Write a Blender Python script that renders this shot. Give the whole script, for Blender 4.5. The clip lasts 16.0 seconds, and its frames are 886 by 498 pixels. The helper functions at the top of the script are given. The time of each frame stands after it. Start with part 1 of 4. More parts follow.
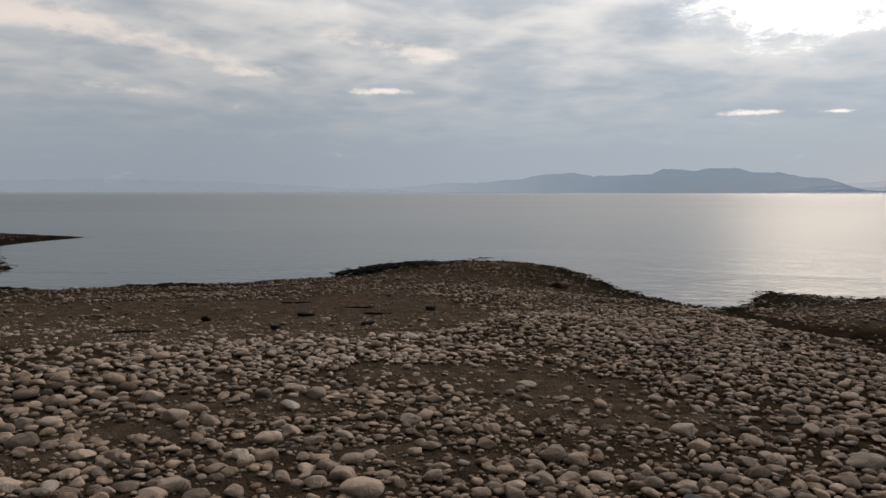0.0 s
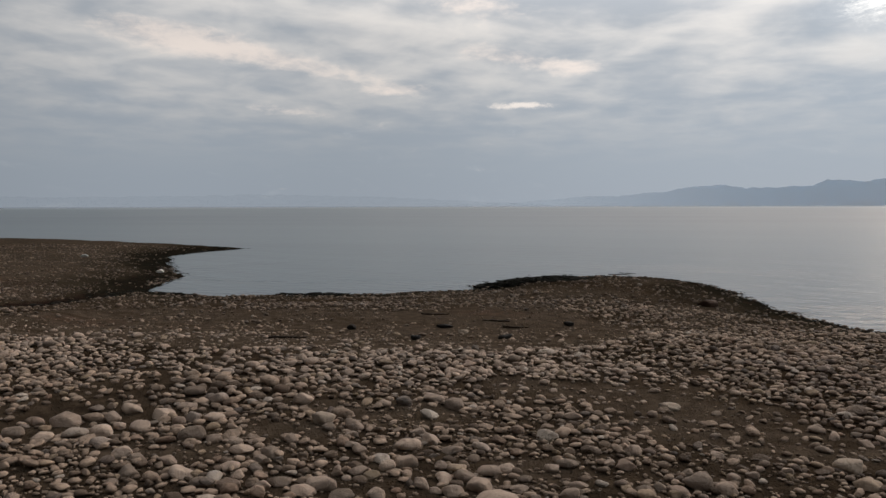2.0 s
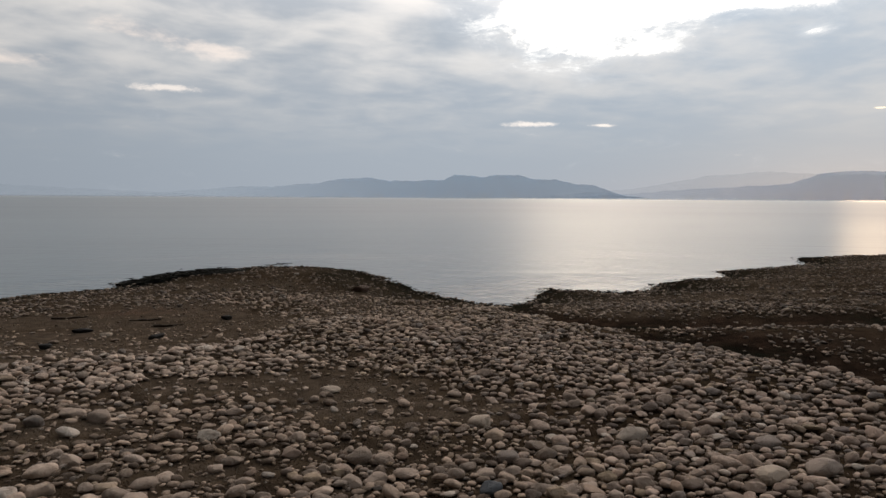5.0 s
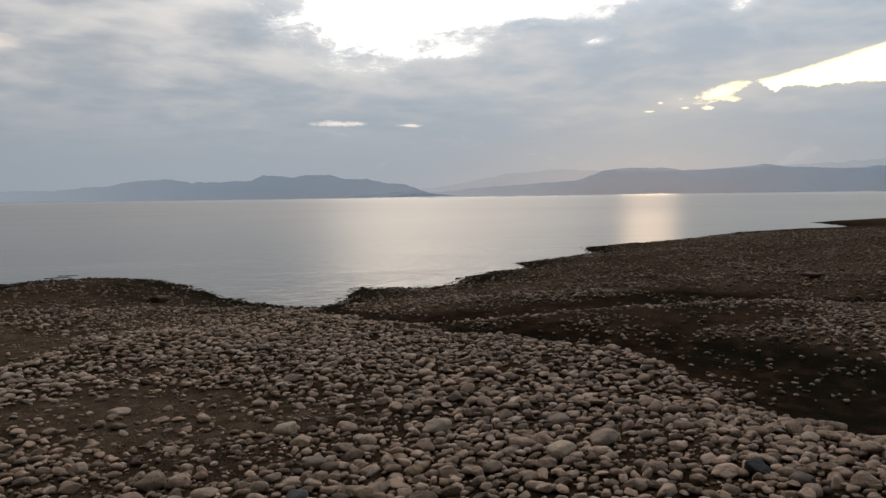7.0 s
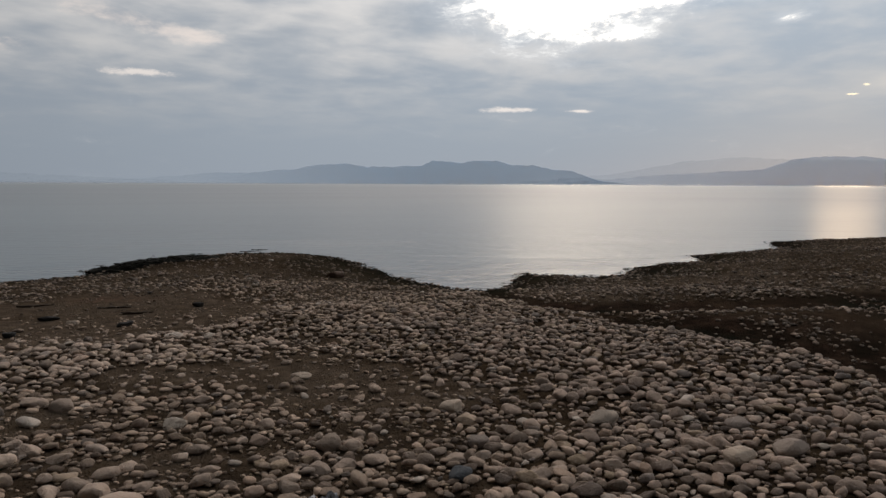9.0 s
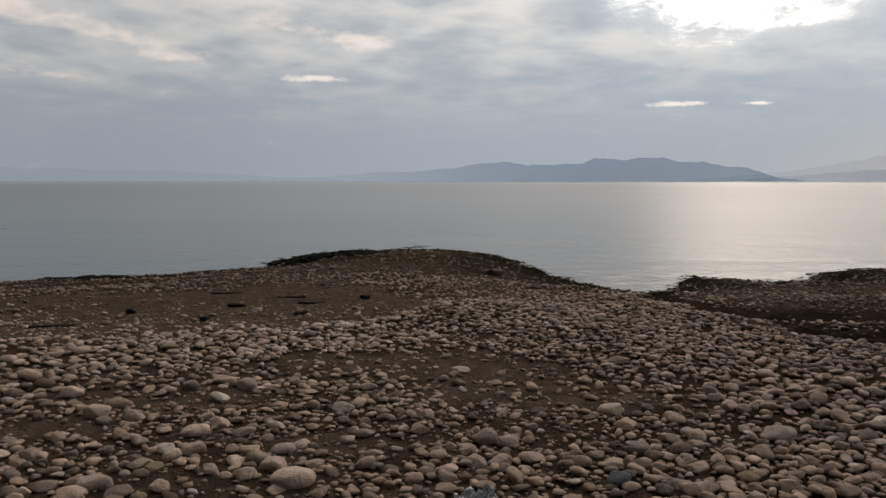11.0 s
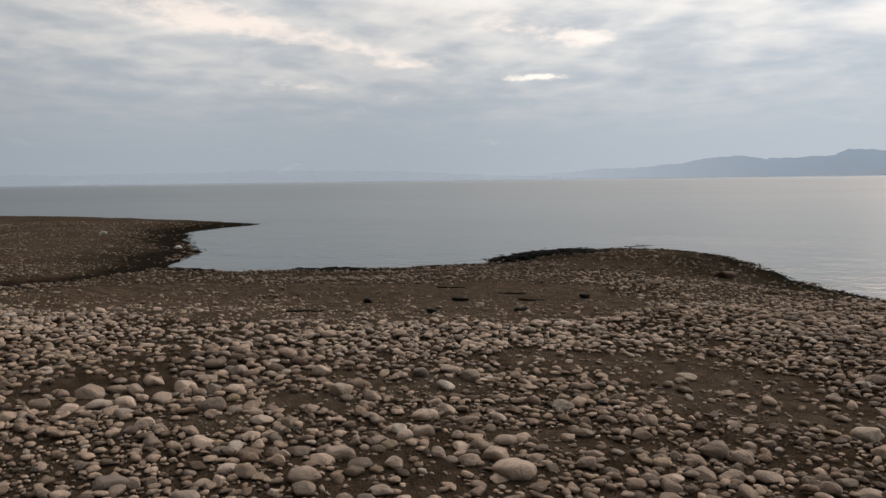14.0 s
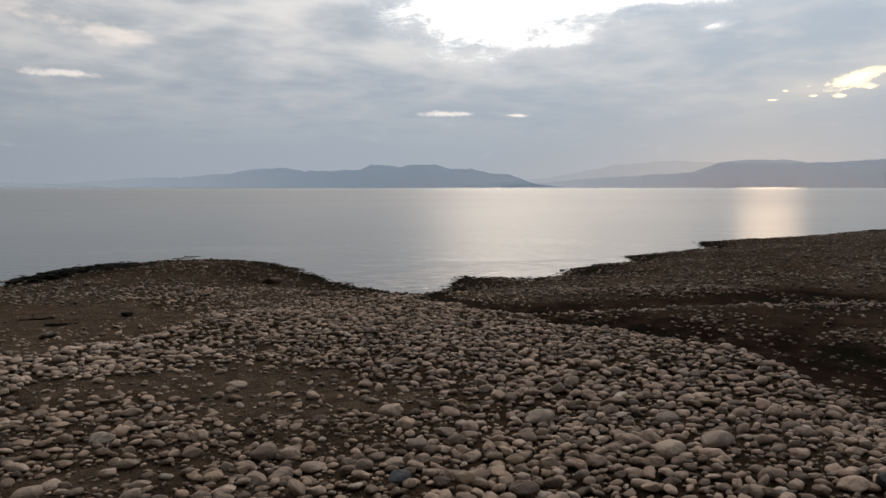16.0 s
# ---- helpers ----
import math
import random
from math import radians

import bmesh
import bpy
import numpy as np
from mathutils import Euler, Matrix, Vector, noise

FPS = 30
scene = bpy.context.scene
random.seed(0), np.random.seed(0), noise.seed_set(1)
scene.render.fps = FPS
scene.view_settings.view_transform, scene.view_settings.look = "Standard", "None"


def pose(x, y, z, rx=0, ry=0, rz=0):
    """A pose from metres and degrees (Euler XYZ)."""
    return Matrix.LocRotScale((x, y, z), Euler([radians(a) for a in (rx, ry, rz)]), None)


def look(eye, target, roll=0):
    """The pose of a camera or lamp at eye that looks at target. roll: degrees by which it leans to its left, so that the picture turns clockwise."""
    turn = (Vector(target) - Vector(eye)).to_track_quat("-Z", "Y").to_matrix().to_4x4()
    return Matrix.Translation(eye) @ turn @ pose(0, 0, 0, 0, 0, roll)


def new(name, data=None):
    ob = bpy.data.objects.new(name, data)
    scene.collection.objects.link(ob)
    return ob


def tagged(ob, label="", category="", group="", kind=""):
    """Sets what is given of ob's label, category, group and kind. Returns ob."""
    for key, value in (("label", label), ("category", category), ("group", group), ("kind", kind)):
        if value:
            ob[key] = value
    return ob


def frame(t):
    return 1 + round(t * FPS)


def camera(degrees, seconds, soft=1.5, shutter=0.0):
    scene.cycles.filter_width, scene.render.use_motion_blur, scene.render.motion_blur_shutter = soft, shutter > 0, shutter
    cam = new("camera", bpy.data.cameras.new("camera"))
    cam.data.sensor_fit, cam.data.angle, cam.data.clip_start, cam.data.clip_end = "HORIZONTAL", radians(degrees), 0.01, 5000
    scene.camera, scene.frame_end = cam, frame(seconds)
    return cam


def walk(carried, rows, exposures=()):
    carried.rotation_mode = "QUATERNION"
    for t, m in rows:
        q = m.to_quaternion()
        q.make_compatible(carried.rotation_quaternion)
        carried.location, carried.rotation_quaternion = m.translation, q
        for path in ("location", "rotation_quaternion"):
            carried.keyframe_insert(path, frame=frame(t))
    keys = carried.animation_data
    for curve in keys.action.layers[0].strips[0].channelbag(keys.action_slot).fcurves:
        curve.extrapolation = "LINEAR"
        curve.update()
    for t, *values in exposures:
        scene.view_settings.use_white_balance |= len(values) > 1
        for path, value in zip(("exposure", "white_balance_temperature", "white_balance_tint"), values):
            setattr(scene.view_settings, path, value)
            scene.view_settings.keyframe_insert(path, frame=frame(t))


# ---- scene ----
cam = camera(65.5, 16.0, soft=1.45)
# seconds, eye x y z, yaw, pitch, roll
PATH = [
    (0.0, -0.017, 0.017, 1.603, 2.04, -4.77, 0.05),
    (0.5, -0.034, 0.015, 1.602, 4.86, -4.51, -0.05),
    (1.0, -0.036, -0.008, 1.616, 9.76, -4.49, -0.28),
    (1.5, -0.028, -0.013, 1.613, 12.51, -3.94, -0.09),
    (2.0, -0.020, -0.018, 1.610, 13.48, -3.62, -0.15),
    (2.5, -0.026, -0.026, 1.610, 15.18, -3.58, 1.08),
    (3.0, -0.021, -0.022, 1.616, 14.43, -3.29, 0.74),
    (3.5, -0.028, -0.023, 1.612, 13.10, -3.20, 0.50),
    (4.0, -0.009, -0.008, 1.609, 9.82, -3.61, -0.12),
    (4.5, -0.025, -0.002, 1.610, -2.12, -4.15, 0.69),
    (5.0, -0.047, -0.005, 1.607, -14.67, -4.35, 0.36),
    (5.2, -0.060, 0.006, 1.605, -20.37, -5.50, 0.07),
    (5.7, -0.031, 0.003, 1.606, -27.20, -5.20, -0.30),
    (6.4, 0.010, -0.001, 1.606, -29.60, -4.60, -0.50),
    (7.3, 0.063, -0.006, 1.607, -30.35, -4.36, -0.65),
    (7.5, 0.058, -0.002, 1.607, -30.65, -4.43, -0.34),
    (8.0, 0.056, -0.006, 1.609, -30.58, -4.99, -0.45),
    (8.5, 0.039, 0.013, 1.599, -27.51, -5.70, 0.25),
    (9.0, 0.024, 0.037, 1.586, -16.47, -5.50, 0.26),
    (9.5, 0.026, 0.034, 1.583, -8.18, -5.46, -0.08),
    (9.8, 0.023, 0.032, 1.583, -5.70, -5.50, -0.05),
    (10.6, 0.017, 0.026, 1.585, -3.60, -5.60, 0.00),
    (11.4, 0.011, 0.021, 1.586, -3.10, -5.80, 0.05),
    (12.0, 0.006, 0.017, 1.588, -2.59, -6.02, 0.17),
    (12.5, -0.010, 0.011, 1.587, 1.30, -6.13, 0.18),
    (13.0, -0.023, -0.003, 1.589, 6.67, -6.20, 0.12),
    (13.5, -0.031, -0.018, 1.594, 12.96, -6.11, -0.33),
    (14.0, -0.018, -0.021, 1.595, 14.77, -5.75, -0.76),
    (14.5, 0.008, 0.001, 1.591, 6.89, -5.21, -0.43),
    (15.0, 0.030, 0.020, 1.579, -3.82, -5.63, -0.11),
    (15.5, 0.040, 0.025, 1.579, -12.96, -5.47, -0.11),
    (16.0, 0.043, 0.024, 1.586, -21.49, -5.18, -0.04),
]


def aim(x, y, z, yaw, pitch, roll):
    a, p = radians(yaw), radians(pitch)
    way = Vector((-math.sin(a) * math.cos(p), math.cos(a) * math.cos(p), math.sin(p)))
    return look((x, y, z), Vector((x, y, z)) + way, roll)


# seconds, stops, kelvin, tint: the picture turns a little warmer about 13 s
EXPOSURES = [(0.0, -0.06, 6500, 10), (2.0, -0.08, 6520, 10), (2.5, 0.10, 6560, 10), (3.0, 0.12, 6620, 10), (4.0, 0.11, 6570, 10), (4.5, 0.12, 6600, 10), (5.0, -0.05, 6500, 10), (7.5, -0.25, 6550, 10), (8.5, -0.25, 6510, 10), (9.0, -0.28, 6420, 10), (9.5, -0.16, 6440, 10), (12.0, -0.1, 6640, 10), (12.5, 0.07, 6620, 10), (13.5, 0.28, 6620, 10), (14.0, 0.24, 6650, 10), (15.0, 0.23, 6670, 10), (15.5, 0.04, 6550, 10), (16.0, -0.15, 6460, 10)]
walk(cam, [(row[0], aim(*row[1:])) for row in PATH], EXPOSURES)

WATER_Z = -0.55
SUN_AZ, SUN_EL = 46.8, 7.0


# ---------------------------------------------------------------- node helpers
class Val:
    """A value in a node tree, with arithmetic."""

    def __init__(self, tree, socket):
        self.tree, self.socket = tree, socket

    def op(self, kind, *others):
        node = self.tree.nodes.new("ShaderNodeMath")
        node.operation = kind
        for slot, value in zip(node.inputs, (self, *others)):
            if isinstance(value, Val):
                self.tree.links.new(value.socket, slot)
            else:
                slot.default_value = value
        return Val(self.tree, node.outputs[0])

    def __add__(self, o):
        return self.op("ADD", o)

    def __sub__(self, o):
        return self.op("SUBTRACT", o)

    def __mul__(self, o):
        return self.op("MULTIPLY", o)

    def __truediv__(self, o):
        return self.op("DIVIDE", o)

    def clamp(self, low=0.0, high=1.0):
        return self.op("MAXIMUM", low).op("MINIMUM", high)

    def step(self, low, high):
        t = ((self - low) / (high - low)).clamp()
        return t * t * (t * -2.0 + 3.0)


def node(tree, kind, **inputs):
    made = tree.nodes.new(kind)
    for key, value in inputs.items():
        slot = made.inputs[key.replace("_", " ")]
        if isinstance(value, Val):
            tree.links.new(value.socket, slot)
        else:
            slot.default_value = value
    return made


def mixed(tree, factor, a, b):
    """A colour between a and b."""
    made = tree.nodes.new("ShaderNodeMix")
    made.data_type = "RGBA"
    for slot, value in ((made.inputs[0], factor), (made.inputs[6], a), (made.inputs[7], b)):
        if isinstance(value, Val):
            tree.links.new(value.socket, slot)
        elif isinstance(value, tuple):
            slot.default_value = (*value, 1.0)
        else:
            slot.default_value = value
    return Val(tree, made.outputs[2])


def noise_of(tree, vector, scale, detail=4.0, rough=0.55, distort=0.0):
    made = node(tree, "ShaderNodeTexNoise", Scale=scale, Detail=detail, Roughness=rough, Distortion=distort)
    if vector is not None:
        tree.links.new(vector.socket, made.inputs["Vector"])
    return Val(tree, made.outputs[0])


def xyz(tree, x, y, z):
    made = node(tree, "ShaderNodeCombineXYZ", X=x, Y=y, Z=z)
    return Val(tree, made.outputs[0])


# ---------------------------------------------------------------- sky and sun
def make_world():
    world = bpy.data.worlds.new("evening_sky")
    scene.world = world
    world.use_nodes = True
    tree = world.node_tree
    tree.nodes.clear()
    coord = tree.nodes.new("ShaderNodeTexCoord")
    split = tree.nodes.new("ShaderNodeSeparateXYZ")
    tree.links.new(coord.outputs["Generated"], split.inputs[0])
    x, y, z0 = (Val(tree, s) for s in split.outputs)
    z = z0.op("ABSOLUTE")
    az = x.op("ARCTAN2", y) * (180.0 / math.pi)
    el = z.op("ARCSINE") * (180.0 / math.pi)
    # the cloud sheet, seen in perspective
    low = z + 0.13
    sheet = xyz(tree, x / low, y / low, 0.3)
    broad = noise_of(tree, sheet, 1.1, 5.0, 0.5, 0.35)
    fine = noise_of(tree, sheet, 3.2, 5.0, 0.5, 0.25)
    streak = noise_of(tree, xyz(tree, az * 0.055, (el + az * 0.13) * 0.34, 2.7), 1.0, 5.0, 0.5, 0.3)
    light = broad * 0.32 + fine * 0.40 + streak * 0.28
    lift = light.step(0.39, 0.64)
    height = el.step(1.0, 17.0)
    # the west is brighter than the sky behind
    west = x * math.sin(radians(38.0)) + y * math.cos(radians(38.0))
    sunward = az.step(5.0, 45.0)
    base = mixed(tree, height, (0.325, 0.372, 0.432), (0.405, 0.440, 0.485))
    base = mixed(tree, sunward, base, mixed(tree, height, (0.300, 0.358, 0.428), (0.380, 0.462, 0.555)))
    pale = mixed(tree, height, (0.42, 0.44, 0.465), (0.80, 0.77, 0.74))
    cloud = mixed(tree, lift * el.step(2.0, 9.0) * (sunward * -0.35 + 1.0), base, pale)

    def blob(a0, e0, wa, we, tilt=0.0):
        a, e = (az - a0) / wa, (el - e0 - (az - a0) * tilt) / we
        return ((a * a + e * e) * -1.0).op("EXPONENT")

    ragged = noise_of(tree, xyz(tree, az * 0.22, el * 0.55, 0.0), 1.0, 7.0, 0.66, 0.5)
    edge = (ragged - 0.5) * 2.0
    crumb = (noise_of(tree, xyz(tree, az * 0.85, el * 1.9, 5.0), 1.0, 4.0, 0.6, 0.4) - 0.5) * 1.5

    fleck = (noise_of(tree, xyz(tree, az * 2.1, el * 4.6, 8.0), 1.0, 4.0, 0.65, 0.5) - 0.5) * 1.8

    def torn(shape, amount, low, high):
        """A soft-edged opening with a ragged rim."""
        near = shape.step(0.03, 0.35)
        return (shape + (edge + crumb + fleck * 0.4) * near * amount).step(low, high)

    # rosy lit undersides in slanting bands
    bands = blob(-27.0, 11.3, 9.0, 0.9, -0.12) + blob(-16.7, 9.4, 4.5, 0.55, 0.03) + blob(-6.0, 11.6, 8.0, 0.9, -0.16) + blob(-12.0, 16.0, 8.0, 1.2, -0.05) + blob(-34.0, 12.8, 6.0, 1.2, -0.1) + blob(-25.0, 7.6, 8.0, 0.5, -0.02) * 0.6
    rose = (bands * 0.8 + (fine - 0.5) * 1.7 + edge * 0.4 + crumb * 0.5).step(0.35, 1.15)
    cloud = mixed(tree, rose * 0.75, cloud, (0.96, 0.84, 0.76))
    # bright openings towards the sunset
    # the wide last blob is an unseen glow, added higher up to brighten the water
    hole = blob(25.0, 14.4, 7.8, 3.8) + blob(37.5, 15.8, 10.5, 2.2) + blob(30.0, 21.5, 32.0, 3.6) * 0.60
    hole = hole + blob(42.4, 12.0, 1.5, 0.5) * 0.55 + blob(30.5, 11.3, 2.4, 0.45) * 0.45 + blob(53.4, 13.8, 1.4, 0.9) * 0.6
    cloud = mixed(tree, (hole + edge * 0.5).step(0.05, 0.75) * 0.45, cloud, (0.92, 0.92, 0.92))
    opening = (hole + (edge * 0.9 + fleck * 0.18) * hole.step(0.03, 0.35) + crumb * 0.25).step(0.34, 0.80)
    core = torn(hole, 0.5, 0.50, 1.45)
    # a flat-bottomed tear that widens to the north-east, and torn scraps beside it
    rim = el + edge * 0.42 + crumb * 0.24 + fleck * 0.10
    under = az.step(55.4, 56.4) * 0.46 + 7.0
    above = (az - 55.0).op("MINIMUM", 9.0) * 0.24 + 8.45
    tear = (rim - under).step(-0.08, 0.20) * (above - rim).step(-0.15, 0.60) * (az - 54.35 - (rim * -1.0 + 8.14) * 1.1).step(-0.1, 0.5) * az.step(78.0, 68.0)
    wedge = tear * 1.2 + blob(51.8, 7.50, 2.1, 0.52, 0.22) - blob(54.0, 7.2, 0.7, 0.55) * 0.5
    for a0, e0, wa, we in ((47.6, 6.95, 0.36, 0.15), (48.96, 7.19, 0.34, 0.11), (49.4, 6.5, 0.35, 0.09), (51.0, 6.40, 0.45, 0.16), (46.7, 6.35, 0.45, 0.08), (52.9, 6.95, 0.7, 0.20)):
        wedge = wedge + blob(a0, e0, wa, we) * 0.75
    halo = blob(50.5, 7.2, 4.0, 0.9) * 0.30 + blob(59.0, 8.5, 6.0, 1.7) * 0.32
    gold = torn(wedge, 0.9, 0.30, 0.78)
    blaze = torn(wedge, 0.6, 0.75, 1.1)
    slit = torn(blob(21.8, 5.92, 2.9, 0.25) + blob(27.6, 5.75, 1.2, 0.14) * 0.8 + blob(-7.0, 8.1, 3.2, 0.34), 0.7, 0.30, 1.0)
    cloud = mixed(tree, slit * 0.75, cloud, (1.02, 0.92, 0.84))
    cloud = mixed(tree, opening, cloud, (1.08, 1.07, 1.04))
    cloud = mixed(tree, core, cloud, (7.2, 6.1, 4.8))
    cloud = mixed(tree, halo * (fine + 0.5), cloud, (0.84, 0.76, 0.66))
    cloud = mixed(tree, gold, cloud, (1.22, 1.06, 0.76))
    cloud = mixed(tree, blaze, cloud, (1.55, 1.40, 1.02))
    shade = node(tree, "ShaderNodeMix")
    shade.data_type, shade.blend_type = "RGBA", "MULTIPLY"
    shade.inputs[0].default_value = 1.0
    tree.links.new(cloud.socket, shade.inputs[6])
    # an overcast sky brightens towards the zenith and darkens away from the sunset
    # its unseen western part is raised further, to brighten the water
    dim = (west.step(-0.9, 0.35) * 0.88 + 0.12) * (el.step(12.5, 40.0) * (west.step(0.15, 1.0) * 4.8 + 0.75) + 1.0) * (west.step(0.45, 1.0) * 0.28 + 1.0)
    warm = west.step(0.35, 1.0) * el.step(12.0, 34.0) * 0.42
    tone = xyz(tree, dim * (warm + 1.0), dim * (warm * 0.26 + 1.0), dim * (warm * -0.22 + 1.0))
    tree.links.new(tone.socket, shade.inputs[7])
    cloud = Val(tree, shade.outputs[2])
    sky = tree.nodes.new("ShaderNodeTexSky")
    sky.sky_type, sky.sun_disc = "NISHITA", False
    sky.sun_elevation, sky.sun_rotation = radians(SUN_EL), radians(SUN_AZ)
    thin = node(tree, "ShaderNodeBackground", Strength=0.05)
    tree.links.new(sky.outputs[0], thin.inputs[0])
    thick = node(tree, "ShaderNodeBackground", Color=cloud, Strength=1.0)
    both = node(tree, "ShaderNodeMixShader", Fac=0.94)
    tree.links.new(thin.outputs[0], both.inputs[1])
    tree.links.new(thick.outputs[0], both.inputs[2])
    out = tree.nodes.new("ShaderNodeOutputWorld")
    tree.links.new(both.outputs[0], out.inputs[0])


make_world()
sun = new("sun", bpy.data.lights.new("sun", "SUN"))
sun.data.energy, sun.data.angle, sun.data.color = 0.032, radians(4.5), (1.0, 0.70, 0.43)
sun_way = Vector((math.sin(radians(SUN_AZ)) * math.cos(radians(SUN_EL)), math.cos(radians(SUN_AZ)) * math.cos(radians(SUN_EL)), math.sin(radians(SUN_EL))))
sun.matrix_world = look(sun_way * 60, (0, 0, 0))


# ---------------------------------------------------------------- materials
def material(name):
    mat = bpy.data.materials.new(name)
    mat.use_nodes = True
    tree = mat.node_tree
    tree.nodes.clear()
    out = tree.nodes.new("ShaderNodeOutputMaterial")
    shader = tree.nodes.new("ShaderNodeBsdfPrincipled")
    tree.links.new(shader.outputs[0], out.inputs[0])
    return mat, tree, shader, out


def put(tree, value, slot):
    tree.links.new(value.socket, slot)


def bump(tree, shader, height, strength, distance):
    made = node(tree, "ShaderNodeBump", Strength=strength, Distance=distance, Height=height)
    tree.links.new(made.outputs[0], shader.inputs["Normal"])


def place_of(tree):
    geo = tree.nodes.new("ShaderNodeNewGeometry")
    return Val(tree, geo.outputs["Position"])


def attribute(tree, name):
    made = tree.nodes.new("ShaderNodeAttribute")
    made.attribute_name = name
    return Val(tree, made.outputs["Fac"])


def make_stone_material(name, dark, light, rust):
    """River-worn cobbles, each with a tone of its own; a few stand out dark, tan or pale."""
    part = light[0] / 0.36
    mat, tree, shader, _ = material(name)
    place = place_of(tree)
    geo = tree.nodes.new("ShaderNodeNewGeometry")
    info = tree.nodes.new("ShaderNodeObjectInfo")
    own = (Val(tree, geo.outputs["Random Per Island"]) * 7.31 + Val(tree, info.outputs["Random"]) * 3.17).op("FRACT")
    other = (own * 13.7).op("FRACT")
    tone = mixed(tree, own.op("POWER", 0.9), dark, light)
    tone = mixed(tree, other.step(0.80, 1.0) * 0.36, tone, rust)
    tone = mixed(tree, (own * 29.3).op("FRACT").step(0.90, 0.94) * 0.35, tone, (0.085 * part, 0.085 * part, 0.085 * part))
    tone = mixed(tree, (own * 53.1).op("FRACT").step(0.92, 0.96) * 0.35, tone, (0.25 * part, 0.18 * part, 0.10 * part))
    tone = mixed(tree, (own * 41.7).op("FRACT").step(0.975, 0.985) * 0.7, tone, (0.38 * part, 0.32 * part, 0.26 * part))
    grain = noise_of(tree, place, 90.0, 4.0, 0.65)
    stain = noise_of(tree, place, 13.0, 5.0, 0.62)
    tone = mixed(tree, stain.step(0.46, 0.70) * 0.6, tone, tuple(c * 1.32 for c in dark))
    tone = mixed(tree, grain.step(0.52, 0.8) * 0.35, tone, (light[0] * 1.02, light[1] * 1.2, light[2] * 1.4))
    put(tree, tone, shader.inputs["Base Color"])
    put(tree, stain * 0.3 + 0.62, shader.inputs["Roughness"])
    shader.inputs["Specular IOR Level"].default_value = 0.12
    pits = noise_of(tree, place, 30.0, 5.0, 0.65)
    bump(tree, shader, grain * 0.4 + stain * 0.8 + pits * 0.9, 0.9, 0.02)
    return mat


def make_ground_material():
    """Silty shingle bed: brown sand, dark wet mud, weedy film and dry dust."""
    mat, tree, shader, _ = material("shingle_bed")
    place = place_of(tree)
    wet, sand, weed = attribute(tree, "wet"), attribute(tree, "sand"), attribute(tree, "weed")
    broad = noise_of(tree, place, 0.9, 5.0, 0.6)
    mid = noise_of(tree, place, 6.0, 5.0, 0.65)
    fine = noise_of(tree, place, 45.0, 5.0, 0.7)
    grit = node(tree, "ShaderNodeTexVoronoi", Scale=38.0)
    tree.links.new(place.socket, grit.inputs["Vector"])
    cell = Val(tree, grit.outputs["Distance"])
    pebble = (cell * -1.0 + 1.0).step(0.55, 0.95)
    # base tone among cobbles, darkened to stand in for shadow in the gaps
    tone = mixed(tree, mid.step(0.35, 0.7), (0.0155, 0.0104, 0.0065), (0.044, 0.030, 0.0185))
    tone = mixed(tree, broad.step(0.45, 0.7) * 0.5, tone, (0.045, 0.030, 0.018))
    dry = mixed(tree, mid.step(0.35, 0.68), (0.049, 0.0358, 0.0250), (0.093, 0.0685, 0.0485))
    dry = mixed(tree, noise_of(tree, place, 2.3, 4.0, 0.6).step(0.45, 0.65) * 0.5, dry, (0.066, 0.048, 0.032))
    tone = mixed(tree, sand * (fine * 0.5 + 0.65), tone, dry)
    tone = mixed(tree, pebble * fine.step(0.5, 0.65) * 0.55, tone, (0.105, 0.076, 0.055))
    split = tree.nodes.new("ShaderNodeSeparateXYZ")
    tree.links.new(place.socket, split.inputs[0])
    east, north = Val(tree, split.outputs[0]), Val(tree, split.outputs[1])
    seep = noise_of(tree, xyz(tree, east * 0.9, north * 4.5, 3.0), 1.0, 4.0, 0.6, 0.6)
    tone = mixed(tree, sand * seep.step(0.50, 0.64) * 0.6, tone, (0.030, 0.0195, 0.0115))
    rust = attribute(tree, "rust")
    tone = mixed(tree, rust * mid.step(0.40, 0.62) * 0.6, tone, (0.080, 0.044, 0.029))
    mud = mixed(tree, noise_of(tree, place, 3.1, 5.0, 0.65).step(0.42, 0.66), (0.0105, 0.0066, 0.0047), (0.030, 0.0180, 0.0122))
    tone = mixed(tree, (wet * (fine * 0.4 + 0.8)).clamp(), tone, mud)
    tone = mixed(tree, weed * mid.step(0.33, 0.58) * 0.85, tone, (0.0068, 0.0080, 0.0052))
    put(tree, tone, shader.inputs["Base Color"])
    put(tree, (wet * -0.25 + 0.92) - mid * 0.08, shader.inputs["Roughness"])
    shader.inputs["Specular IOR Level"].default_value = 0.0
    bump(tree, shader, pebble * 0.7 + fine * 0.7 + mid * 1.2, 0.8, 0.03)
    return mat


